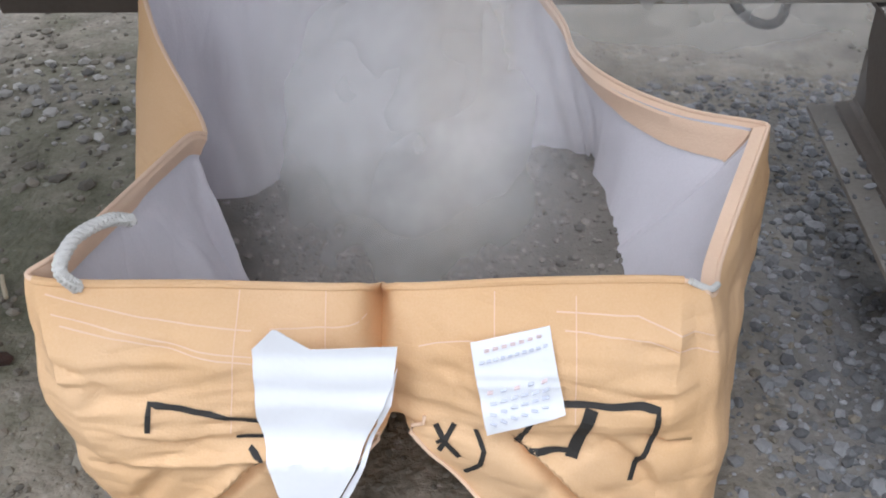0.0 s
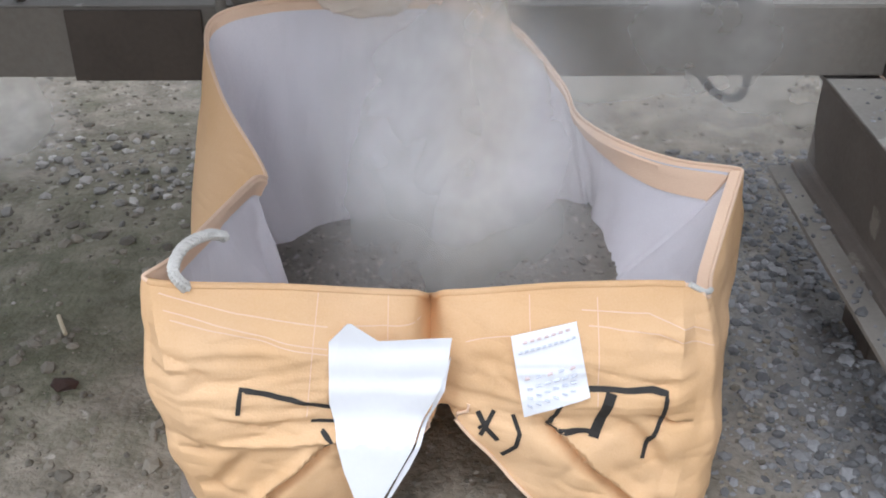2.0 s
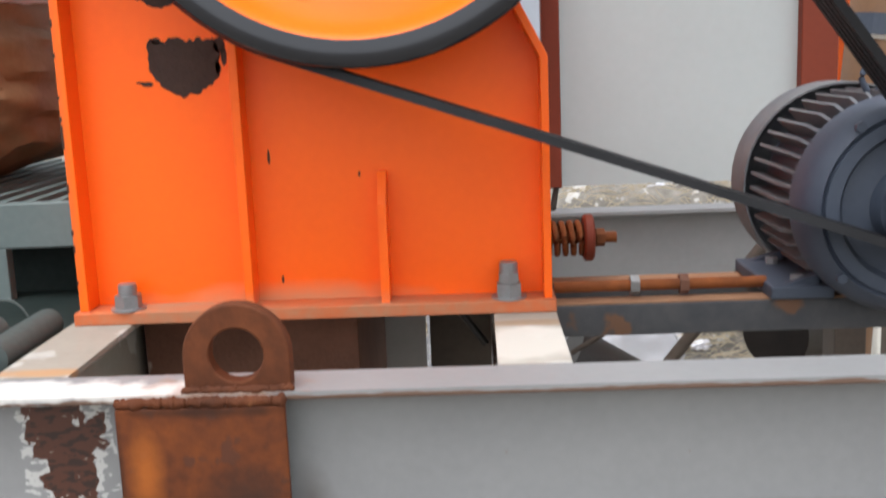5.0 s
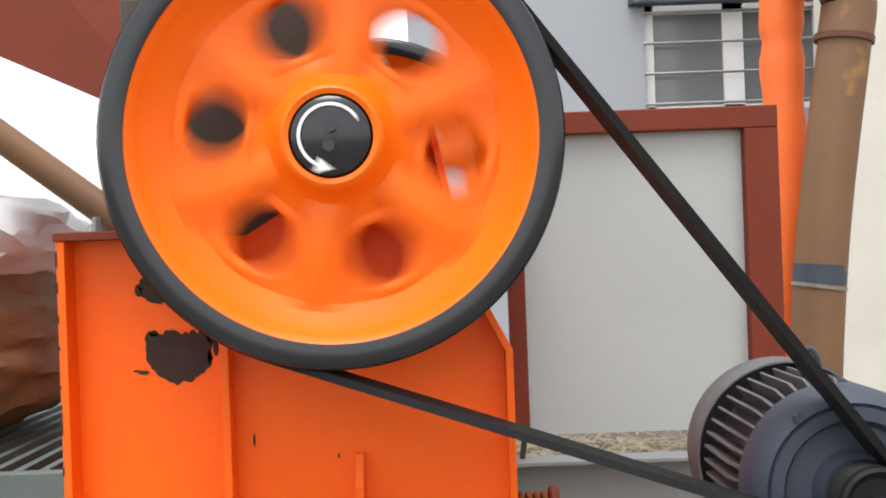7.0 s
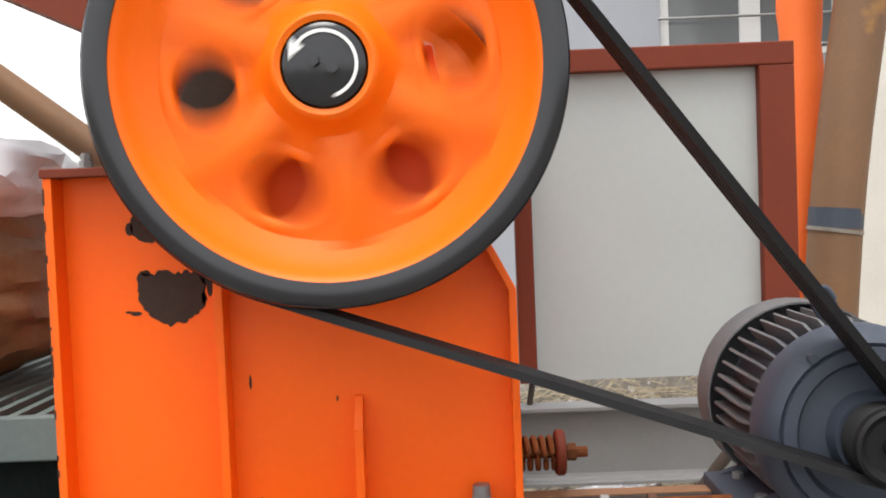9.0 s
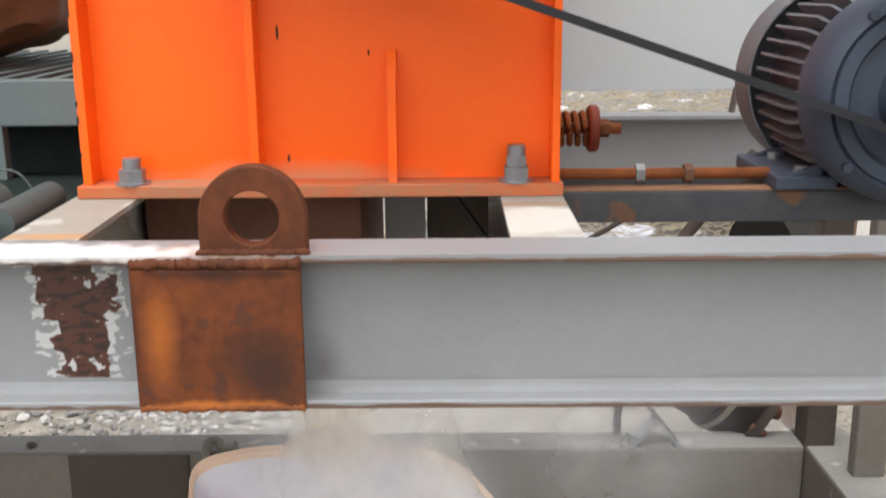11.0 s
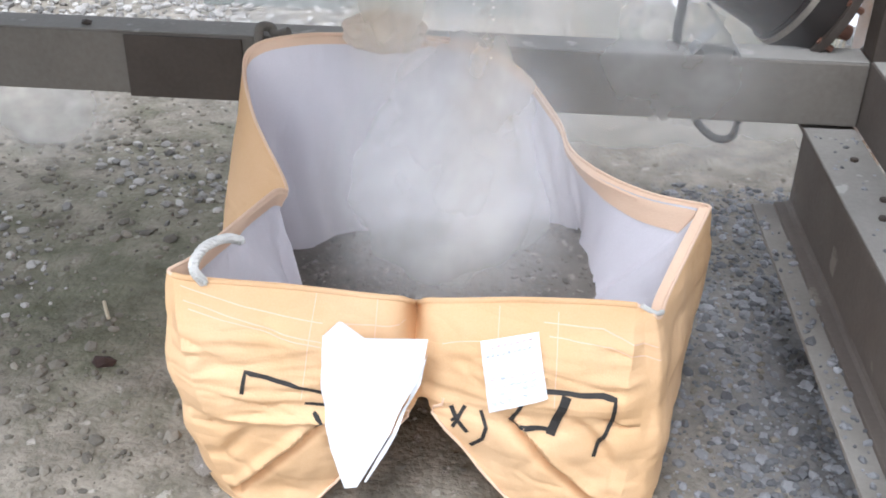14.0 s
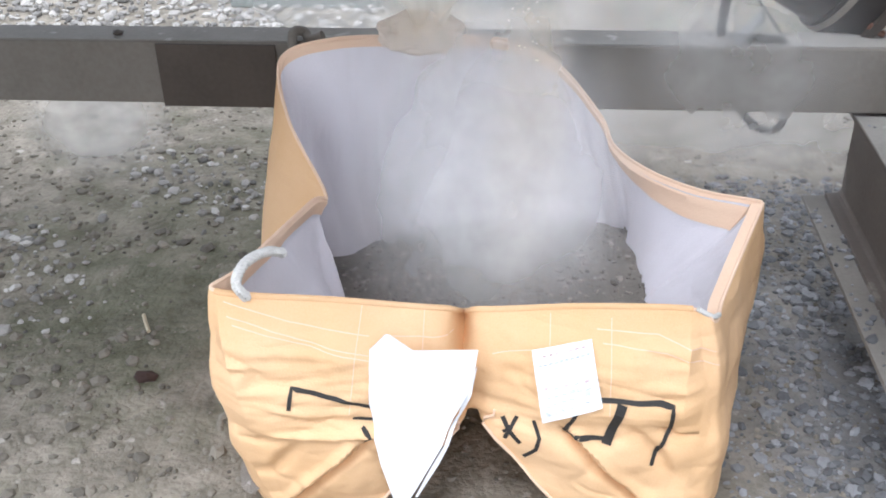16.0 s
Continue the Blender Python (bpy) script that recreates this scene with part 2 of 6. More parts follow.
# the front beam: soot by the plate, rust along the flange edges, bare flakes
stain_or_shade(BEAM_FRONT, (0.075, 0.062, 0.05), (-0.145, 0.81, 1.60), (0.035, 0.1, 0.075), 0.65, 1.0, 9, 1.1)
stain_or_shade(BEAM_FRONT, (0.10, 0.05, 0.028), (0.2, 0.77, 1.552), (1.3, 0.03, 0.0045), 0.9, 3.4, 13, 0.25)
stain_or_shade(BEAM_FRONT, (0.12, 0.06, 0.035), (0.2, 0.77, 1.766), (1.3, 0.03, 0.004), 0.9, 3.6, 15, 0.25)
stain_or_shade(BEAM_FRONT, (0.28, 0.15, 0.09), (-0.29, 0.79, 1.777), (0.16, 0.06, 0.02), 0.7, 1.6, 24, 0.4)
# web darker at foot and top: shading painted in, with streaks of dirt
stain_or_shade(BEAM_FRONT, (0.17, 0.165, 0.155), (0.35, 0.81, 1.575), (0.9, 0.1, 0.010), 0.5, 2.6, 9, 0.6)
stain_or_shade(BEAM_FRONT, (0.20, 0.19, 0.175), (0.30, 0.81, 1.752), (0.8, 0.1, 0.006), 0.5, 2.6, 11, 0.6)
# pale bare flakes on the top flange
stain_or_shade(BEAM_FRONT, (0.62, 0.61, 0.58), (-0.55, 0.80, 1.777), (0.30, 0.06, 0.012), 0.85, 1.8, 20, 0.3)
# dust lying along the foot of the orange plate
stain_or_shade(SIDE, (0.42, 0.24, 0.13), (-0.25, 1.23, 1.795), (0.34, 0.2, 0.036), 0.75, 1.0, 14, 0.9)
stain_or_shade(SIDE, (0.55, 0.11, 0.02), (-0.60, 1.20, 2.1), (0.012, 0.1, 0.4), 0.5, 1.0, 20, 0.5)
# cream paint and a brown band on the cross beams
stain_or_shade(CROSS, (0.50, 0.48, 0.43), (0.18, 0.98, 1.776), (0.12, 0.13, 0.03), 0.9, 1.0, 12, 0.4)
stain_or_shade(CROSS, (0.27, 0.19, 0.12), (0.18, 1.10, 1.776), (0.12, 0.022, 0.03), 0.85, 0.8, 16, 0.4)
stain_or_shade(CROSS, (0.42, 0.22, 0.09), (-0.56, 0.89, 1.776), (0.1, 0.025, 0.03), 0.8, 0.8, 16, 0.5)
stain_or_shade(EARTH, (0.085, 0.10, 0.04), (-1.1, 2.4, 0.0), (1.0, 1.2, 0.2), 0.32, 3.0, 5.0, 0.8)
stain_or_shade(EARTH, (0.155, 0.155, 0.16), (0.95, 1.6, 0.0), (0.55, 1.6, 0.3), 0.75, 1.2, 6.0, 0.8)
stain_or_shade(EARTH, (0.060, 0.068, 0.030), (-1.25, 1.95, 0.0), (0.40, 0.45, 0.3), 0.42, 2.6, 9.0, 0.5)
for m in (PLATE, EYE, RUST):
    m.node_tree.nodes["Principled BSDF"].inputs["Specular IOR Level"].default_value = 0.22
TAR.node_tree.nodes["Principled BSDF"].inputs["Specular IOR Level"].default_value = 0.25
BELT.node_tree.nodes["Principled BSDF"].inputs["Specular IOR Level"].default_value = 0.18
PRIMER.node_tree.nodes["Principled BSDF"].inputs["Specular IOR Level"].default_value = 0.2
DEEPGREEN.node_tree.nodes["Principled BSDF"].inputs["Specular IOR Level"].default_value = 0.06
for m in (ORANGE, SIDE, WHEEL_ORANGE):
    m.node_tree.nodes["Principled BSDF"].inputs["Specular IOR Level"].default_value = 0.3


def vary(m, low, high, island=False):
    """Lets each piece differ a little in brightness."""
    n, l = m.node_tree.nodes, m.node_tree.links
    b = n["Principled BSDF"]
    src = b.inputs["Base Color"].links[0].from_socket
    rnd = n.new("ShaderNodeNewGeometry").outputs["Random Per Island"] if island else n.new("ShaderNodeObjectInfo").outputs["Random"]
    r = n.new("ShaderNodeMapRange")
    r.inputs["To Min"].default_value, r.inputs["To Max"].default_value = low, high
    l.new(rnd, r.inputs["Value"])
    h = n.new("ShaderNodeHueSaturation")
    l.new(src, h.inputs["Color"])
    l.new(r.outputs["Result"], h.inputs["Value"])
    l.new(h.outputs["Color"], b.inputs["Base Color"])


for stone, low, high in ((PALESTONE, 0.45, 1.8), (DARKSTONE, 0.45, 1.5), (MIDSTONE, 0.55, 1.4), (HEAPSTONE, 0.5, 1.45)):
    vary(stone, low, high, True)
for blade in (STRAW, WEED):
    vary(blade, 0.5, 1.6, True)

# the grey beam's web: a strip of paint has flaked off down to the rust, with pale edges
nt = BEAM_FRONT.node_tree
n, l = nt.nodes, nt.links
b = n["Principled BSDF"]
src = b.inputs["Base Color"].links[0].from_socket
geo = n.new("ShaderNodeNewGeometry")
sep = n.new("ShaderNodeSeparateXYZ")
l.new(geo.outputs["Position"], sep.inputs[0])
nz = n.new("ShaderNodeTexNoise")
nz.inputs["Scale"].default_value, nz.inputs["Detail"].default_value = 30, 8
l.new(geo.outputs["Position"], nz.inputs["Vector"])


def math_node(op, a, c):
    q = n.new("ShaderNodeMath")
    q.operation = op
    for k, v in enumerate((a, c)):
        if v is None:
            continue
        if isinstance(v, (int, float)):
            q.inputs[k].default_value = v
        else:
            l.new(v, q.inputs[k])
    return q.outputs[0]


wob = math_node("MULTIPLY", math_node("SUBTRACT", nz.outputs["Fac"], 0.5), 0.16)
dx = math_node("ADD", math_node("ABSOLUTE", math_node("ADD", sep.outputs["X"], 0.497), None), wob)
low = math_node("GREATER_THAN", sep.outputs["Z"], 1.583)
front = math_node("LESS_THAN", sep.outputs["Y"], 0.9)
zone = math_node("MULTIPLY", math_node("MULTIPLY", low, front), math_node("LESS_THAN", sep.outputs["Z"], 1.7625))
# the strip narrows downwards; flecks of paint still cling to the rust in streaks
dx = math_node("ADD", dx, math_node("MULTIPLY", math_node("SUBTRACT", 1.7625, sep.outputs["Z"]), 0.10))
squeeze = n.new("ShaderNodeVectorMath")
squeeze.operation = "MULTIPLY"
squeeze.inputs[1].default_value = (1.0, 1.0, 2.6)
l.new(geo.outputs["Position"], squeeze.inputs[0])
fleck = n.new("ShaderNodeTexNoise")
fleck.inputs["Scale"].default_value, fleck.inputs["Detail"].default_value = 42, 6
l.new(squeeze.outputs[0], fleck.inputs["Vector"])
fl = fleck.outputs["Fac"]
always = math_node("GREATER_THAN", fl, 0.0)
for width, colour, where in ((0.070, (0.43, 0.425, 0.41), math_node("GREATER_THAN", fl, 0.47)), (0.047, (0.062, 0.019, 0.009), always),
                             (0.040, (0.022, 0.009, 0.006), math_node("GREATER_THAN", fl, 0.54)), (0.047, (0.30, 0.27, 0.24), math_node("LESS_THAN", fl, 0.33))):
    inside = math_node("MULTIPLY", math_node("MULTIPLY", math_node("LESS_THAN", dx, width), zone), where)
    mx = n.new("ShaderNodeMix")
    mx.data_type = "RGBA"
    l.new(inside, mx.inputs["Factor"])
    l.new(src, mx.inputs["A"])
    mx.inputs["B"].default_value = (*colour, 1)
    src = mx.outputs["Result"]
l.new(src, b.inputs["Base Color"])

GLASS = bpy.data.materials.new("window glass")
GLASS.use_nodes = True
g = GLASS.node_tree.nodes["Principled BSDF"]
g.inputs["Base Color"].default_value, g.inputs["Roughness"].default_value = (0.16, 0.17, 0.18, 1), 0.12

# ---- building helpers ----


def mesh_of(name, bm, smooth=False, angle=40):
    bmesh.ops.recalc_face_normals(bm, faces=bm.faces[:])
    me = bpy.data.meshes.new(name)
    bm.to_mesh(me)
    bm.free()
    if smooth:
        me.polygons.foreach_set("use_smooth", [True] * len(me.polygons))
        me.set_sharp_from_angle(angle=radians(angle))
    return me


def part(name, bm, mat, parent=None, label="", smooth=False):
    ob = new(name, mesh_of(name, bm, smooth))
    ob.data.materials.append(mat)
    if parent:
        ob.parent = parent
    return tagged(ob, label)


def thing(name, label, category, group="", at=(0, 0, 0)):
    ob = new(name)
    ob.empty_display_size = 0.1
    ob.location = at
    return tagged(ob, label, category, group)


def box(bm, x0, x1, y0, y1, z0, z1, bevel=0.0, m=None):
    r = bmesh.ops.create_cube(bm, size=1, matrix=Matrix.LocRotScale(((x0 + x1) / 2, (y0 + y1) / 2, (z0 + z1) / 2), None, (x1 - x0, y1 - y0, z1 - z0)))
    vs = r["verts"]
    if bevel:
        es = list({e for v in vs for e in v.link_edges})
        r = bmesh.ops.bevel(bm, geom=es, offset=bevel, segments=2, affect="EDGES", profile=0.5)
        vs = list({v for f in r["faces"] for v in f.verts} | {v for v in vs if v.is_valid})
    if m:
        bmesh.ops.transform(bm, matrix=m, verts=vs)
    return vs


def cubes(*dims, bevel=0.0):
    bm = bmesh.new()
    for d in dims:
        box(bm, *d, bevel=bevel)
    return bm


def rod(bm, a, c, r, sides=16, r2=None, cap=True):
    a, c = Vector(a), Vector(c)
    d = c - a
    m = Matrix.Translation((a + c) / 2) @ d.to_track_quat("Z", "Y").to_matrix().to_4x4()
    return bmesh.ops.create_cone(bm, cap_ends=cap, segments=sides, radius1=r, radius2=r if r2 is None else r2, depth=d.length, matrix=m)["verts"]


def spline(points, steps=8, closed=False):
    """Catmull-Rom through the points."""
    ps = [Vector(p) for p in points]
    k = len(ps)
    out = []
    for i in range(k if closed else k - 1):
        p0, p1, p2, p3 = (ps[(i + j) % k] if closed else ps[max(0, min(k - 1, i + j))] for j in (-1, 0, 1, 2))
        for s in range(steps):
            t = s / steps
            out.append(0.5 * (2 * p1 + (p2 - p0) * t + (2 * p0 - 5 * p1 + 4 * p2 - p3) * t * t + (3 * p1 - p0 - 3 * p2 + p3) * t ** 3))
    if not closed:
        out.append(ps[-1])
    return out


def tube(bm, points, r, sides=10, closed=False):
    rings = []
    k = len(points)
    for i, p in enumerate(points):
        p = Vector(p)
        d = (Vector(points[(i + 1) % k]) - Vector(points[i - 1])) if closed else (Vector(points[min(k - 1, i + 1)]) - Vector(points[max(0, i - 1)]))
        q = d.to_track_quat("Z", "Y")
        rings.append([bm.verts.new(p + q @ Vector((r * math.cos(a), r * math.sin(a), 0))) for a in (2 * math.pi * j / sides for j in range(sides))])
    for i in range(k if closed else k - 1):
        u, v = rings[i], rings[(i + 1) % k]
        for j in range(sides):
            bm.faces.new((u[j], u[(j + 1) % sides], v[(j + 1) % sides], v[j]))
    if not closed:
        bm.faces.new(rings[0])
        bm.faces.new(rings[-1])


def lathe(bm, profile, segments=64, axis="y", centre=(0, 0, 0), closed=False):
    """Turns (radius, along) pairs about the axis."""
    rings = []
    for r, y in profile:
        ring = []
        for i in range(segments):
            a = 2 * math.pi * i / segments
            p = {"y": (r * math.cos(a), y, r * math.sin(a)), "x": (y, r * math.cos(a), r * math.sin(a)), "z": (r * math.cos(a), r * math.sin(a), y)}[axis]
            ring.append(bm.verts.new(Vector(p) + Vector(centre)))
        rings.append(ring)
    pairs = list(zip(rings, rings[1:])) + ([(rings[-1], rings[0])] if closed else [])
    for u, v in pairs:
        for i in range(segments):
            bm.faces.new((u[i], u[(i + 1) % segments], v[(i + 1) % segments], v[i]))


def twist(bm, points, r, turns):
    """Three strands laid round one another."""
    for s_ in range(3):
        path = []
        for i, p in enumerate(points):
            d = (points[min(len(points) - 1, i + 1)] - points[max(0, i - 1)]).normalized()
            u = d.cross(Vector((0.3, 0.9, 0.2))).normalized()
            v = d.cross(u)
            a = 2 * math.pi * (turns * i / len(points) + s_ / 3)
            path.append(p + (u * math.cos(a) + v * math.sin(a)) * r * 0.52)
        tube(bm, path, r * 0.58, 8)


def sheet(bm, outline, holes, y0, y1):
    """A flat plate in the x-z plane from y0 to y1, with holes through it."""
    loops = []
    for ring in [outline] + holes:
        vs = [bm.verts.new((x, y0, z)) for x, z in ring]
        loops += [bm.edges.new((vs[i], vs[(i + 1) % len(vs)])) for i in range(len(vs))]
    r = bmesh.ops.triangle_fill(bm, use_beauty=True, use_dissolve=False, edges=loops)
    faces = [f for f in r["geom"] if isinstance(f, bmesh.types.BMFace)]
    e = bmesh.ops.extrude_face_region(bm, geom=faces)
    bmesh.ops.translate(bm, vec=(0, y1 - y0, 0), verts=[v for v in e["geom"] if isinstance(v, bmesh.types.BMVert)])


def circle(x, z, r, k=32, a0=0, a1=2 * math.pi):
    full = abs(a1 - a0 - 2 * math.pi) < 1e-6
    return [(x + r * math.cos(a0 + (a1 - a0) * i / (k if full else k - 1)), z + r * math.sin(a0 + (a1 - a0) * i / (k if full else k - 1))) for i in range(k)]


def i_beam(bm, axis, a0, a1, c, z0, z1, width, flange=0.012, web=0.008):
    """An I-section along x or y, centred on c across."""
    h, w, k = width / 2, web / 2, 0.014
    right = [(w, z0 + flange + k), (w + k * 0.3, z0 + flange + k * 0.3), (w + k, z0 + flange), (h - 0.002, z0 + flange), (h, z0 + flange - 0.003), (h, z0)]
    ring = [(c + p, q) for p, q in right[::-1] + [(p, z0 + z1 - q) for p, q in right]]
    ring += [(2 * c - p, q) for p, q in ring[::-1]]
    ends = [[bm.verts.new((a, p, q) if axis == "x" else (p, a, q)) for p, q in ring] for a in (a0, a1)]
    k = len(ring)
    for i in range(k):
        bm.faces.new((ends[0][i], ends[0][(i + 1) % k], ends[1][(i + 1) % k], ends[1][i]))
    for e in ends:
        bm.faces.new(e)


def bolt(parent, x, y, z, r=0.019, tall=0.06, up=(0, 0, 1), mat=None, lock=True):
    """A hexagon nut with its washer and threaded end."""
    u = Vector(up)
    p = Vector((x, y, z))
    bm = bmesh.new()
    rod(bm, p, p + u * 0.004, r * 1.5, 20)
    rod(bm, p + u * 0.004, p + u * (0.004 + r * 1.1), r * 1.15, 6)
    top = r * 1.1
    if lock:
        rod(bm, p + u * (0.006 + r * 1.1), p + u * (0.006 + r * 1.9), r * 0.95, 6)
        top = r * 1.9
    for i in range(int((tall - top - 0.006) / 0.004)):
        rod(bm, p + u * (0.006 + top + i * 0.004), p + u * (0.0085 + top + i * 0.004), r * 0.80, 16)
    rod(bm, p, p + u * tall, r * 0.74, 16)
    return part("bolt", bm, mat or ZINC, parent, "grey zinc bolt with nut and washer")


def blob(bm, p, r, rnd, flat=0.7):
    """A small angular stone."""
    c = bmesh.ops.create_icosphere(bm, subdivisions=1, radius=1)["verts"]
    s = [r * rnd.uniform(0.7, 1.3), r * rnd.uniform(0.7, 1.3), r * flat * rnd.uniform(0.7, 1.2)]
    q = Euler((rnd.uniform(-0.4, 0.4), rnd.uniform(-0.4, 0.4), rnd.uniform(0, 6.3))).to_matrix()
    for v in c:
        v.co = Vector(p) + q @ Vector((v.co.x * s[0] * rnd.uniform(0.8, 1.15), v.co.y * s[1] * rnd.uniform(0.8, 1.15), v.co.z * s[2]))


def stones(name, mat, spots, label):
    """Many stones in one mesh; spots: (x, y, z, radius)."""
    base = bmesh.new()
    bmesh.ops.create_icosphere(base, subdivisions=1, radius=1)
    bv = np.array([v.co for v in base.verts])
    bf = np.array([[v.index for v in f.verts] for f in base.faces])
    base.free()
    rng = np.random.default_rng(len(spots))
    V, T = [], []
    for k, (x, y, z, r) in enumerate(spots):
        a = rng.uniform(0, 6.3)
        v = bv * rng.uniform(0.75, 1.2, (len(bv), 1)) * (rng.uniform(0.7, 1.3, 3) * r * np.array((1, 1, 0.65)))
        ca, sa = math.cos(a), math.sin(a)
        tilt = rng.uniform(-0.4, 0.4)
        v = v @ np.array(((ca, sa, 0), (-sa, ca, 0), (0, 0, 1))) @ np.array(((1, 0, 0), (0, math.cos(tilt), math.sin(tilt)), (0, -math.sin(tilt), math.cos(tilt))))
        V.append(v + np.array((x, y, z)))
        T.append(bf + k * len(bv))
    me = bpy.data.meshes.new(name)
    me.from_pydata(np.concatenate(V).tolist(), [], np.concatenate(T).tolist())
    me.materials.append(mat)
    return tagged(new(name, me), label, "gravel", kind="stuff")


# ---- ground ----
def earth_height(x, y):
    near = max(0.0, 1 - (abs(x) / 6 + abs(y - 2.5) / 6))
    return near * (0.018 * noise.noise((x * 2.3, y * 2.3, 3)) + 0.008 * noise.noise((x * 9, y * 9, 1)) + 0.007 * noise.noise((x * 21, y * 21, 4)))


bm = bmesh.new()
xs = [-900, -200, -60, -25, -12] + [-7 + 0.09 * i for i in range(44)] + [-3.04 + 0.036 * i for i in range(140)] + [2.0 + 0.09 * i for i in range(56)] + [12, 25, 60, 200, 900]
ys = [-900, -200, -40, -12, -4] + [-2 + 0.09 * i for i in range(30)] + [0.7 + 0.036 * i for i in range(110)] + [4.66 + 0.09 * i for i in range(38)] + [12, 20, 40, 120, 400, 1500]
grid = [[bm.verts.new((x, y, earth_height(x, y))) for x in xs] for y in ys]
for r0, r1 in zip(grid, grid[1:]):
    for i in range(len(xs) - 1):
        bm.faces.new((r0[i], r0[i + 1], r1[i + 1], r1[i]))
tagged(part("ground", bm, EARTH, smooth=True), "packed grey-brown earth with dust and grit", "ground", kind="structure")

rnd = random.Random(5)
spots = []
for i in range(17000):
    x, y = rnd.uniform(-2.9, 2.2), rnd.uniform(0.5, 4.6)
    r = 0.0030 + 0.0110 * rnd.random() ** 4
    if noise.noise((x * 1.7, y * 1.7, 7)) + rnd.uniform(-0.6, 0.6) > -0.1:
        spots.append((x, y, earth_height(x, y) + r * 0.2, r))
for i in range(900):
    x, y = rnd.gauss(-1.4, 0.6), rnd.uniform(0.7, 3.4)
    if noise.noise((x * 2.6, y * 2.6, 12)) > -0.05:
        r = 0.010 + 0.016 * rnd.random() ** 2
        spots.append((x, y, earth_height(x, y) + r * 0.05, r))
stones("grit", MIDSTONE, spots, "scattered small brown-grey stones on the earth")
spots = []
for i in range(4600):
    x, y = rnd.gauss(0.85, 0.28), rnd.uniform(0.7, 3.0)
    if x < 0.5:
        continue
    r = 0.004 + 0.017 * rnd.random() ** 3
    spots.append((x, y, earth_height(x, y) + r * 0.12, r))
stones("dark_gravel", DARKSTONE, spots, "dark blue-grey crushed stones lying beside the beam")
spots = []
for i in range(7000):
    x, y = rnd.uniform(-5.5, -0.6), rnd.uniform(3.6, 6.6)
    if y < 4.0 - 0.12 * (x + 1) + 0.5 * noise.noise((x * 2, y * 2, 0)):
        continue
    r = 0.012 + 0.02 * rnd.random() ** 2
    spots.append((x, y, r * 0.3, r))
near_pale = []
for i in range(420):
    cx_, cy_ = rnd.choice(((-1.75, 2.35), (-1.62, 2.05), (-1.1, 2.75), (-0.85, 2.85), (-1.35, 2.95)))
    x, y = rnd.gauss(cx_, 0.13), rnd.gauss(cy_, 0.13)
    r = 0.006 + 0.018 * rnd.random() ** 2
    near_pale.append((x, y, earth_height(x, y) + r * 0.2, r))
stones("loose_gravel", PALESTONE, near_pale, "pale loose stones lying in clusters on the earth")
stones_on = [(rnd.uniform(0.85, 1.0), rnd.uniform(0.6, 2.25), 0.303, 0.004 + 0.011 * rnd.random() ** 2) for i in range(260)]
stones_on += [(rnd.uniform(0.93, 1.05), rnd.uniform(0.9, 2.1), 0.628, 0.004 + 0.009 * rnd.random() ** 2) for i in range(60)]
stones("spilled_gravel", DARKSTONE, stones_on, "dark stones lying on the side beam's plates")
stones("pale_gravel", PALESTONE, spots, "pale grey gravel spread on the yard")


def tufts(name, mat, label, count, x0, x1, y0, y1, tall, seed):
    rg = random.Random(seed)
    V, T = [], []
    for i in range(count):
        x, y = rg.uniform(x0, x1), rg.uniform(y0, y1)
        for j in range(6):
            a, h = rg.uniform(0, 6.3), tall * rg.uniform(0.4, 1.2)
            lean = rg.uniform(0.1, 0.9) * h
            dx, dy = math.cos(a), math.sin(a)
            w = 0.006
            k = len(V)
            V += [(x - dy * w, y + dx * w, 0), (x + dy * w, y - dx * w, 0), (x + dx * lean * 0.4 + dy * w, y + dy * lean * 0.4 - dx * w, h * 0.6), (x + dx * lean * 0.4 - dy * w, y + dy * lean * 0.4 + dx * w, h * 0.6), (x + dx * lean, y + dy * lean, h)]
            T += [(k, k + 1, k + 2, k + 3), (k + 3, k + 2, k + 4)]
    me = bpy.data.meshes.new(name)
    me.from_pydata(V, [], T)
    me.materials.append(mat)
    return tagged(new(name, me), label, "grass", kind="stuff")


tufts("dry_grass", STRAW, "dry straw-coloured grass at the yard's edge", 2600, -6, 5, 6.2, 7.6, 0.3, 3)
tufts("weeds", WEED, "low green weeds on the bare earth", 700, 0.4, 3.4, 4.4, 6.3, 0.09, 4)
tufts("dry_litter", STRAW, "dry stalks lying on the earth", 1300, 0.3, 4.0, 4.4, 6.4, 0.08, 6)

# ---- buildings behind ----
house = thing("building", "grey rendered building with a barred white window", "building")
wx0, wx1, wz0, wz1 = 1.66, 3.0, 3.36, 4.34
bm = bmesh.new()
sheet(bm, [(-0.1, 0), (3.25, 0), (3.25, 7), (-0.1, 7)], [[(wx0, wz0), (wx1, wz0), (wx1, wz1), (wx0, wz1)]], 7.0, 7.3)
part("wall", bm, WALL, house)
part("lintel", cubes((wx0 - 0.12, wx1 + 0.12, 6.9, 7.0, wz1 - 0.19, wz1 - 0.11), bevel=0.01), MOTOR, house, "dark grey ledge over the window")
win = part("window", cubes((wx0, wx0 + 0.07, 7.05, 7.12, wz0, wz1 - 0.17), (wx1 - 0.07, wx1, 7.05, 7.12, wz0, wz1 - 0.17), (2.25, 2.4, 7.05, 7.12, wz0, wz1 - 0.17), (wx0, wx1, 7.05, 7.12, wz0, wz0 + 0.05), (wx0, wx1, 7.05, 7.12, wz1 - 0.24, wz1 - 0.17)), WHITE, house, "white window frame")
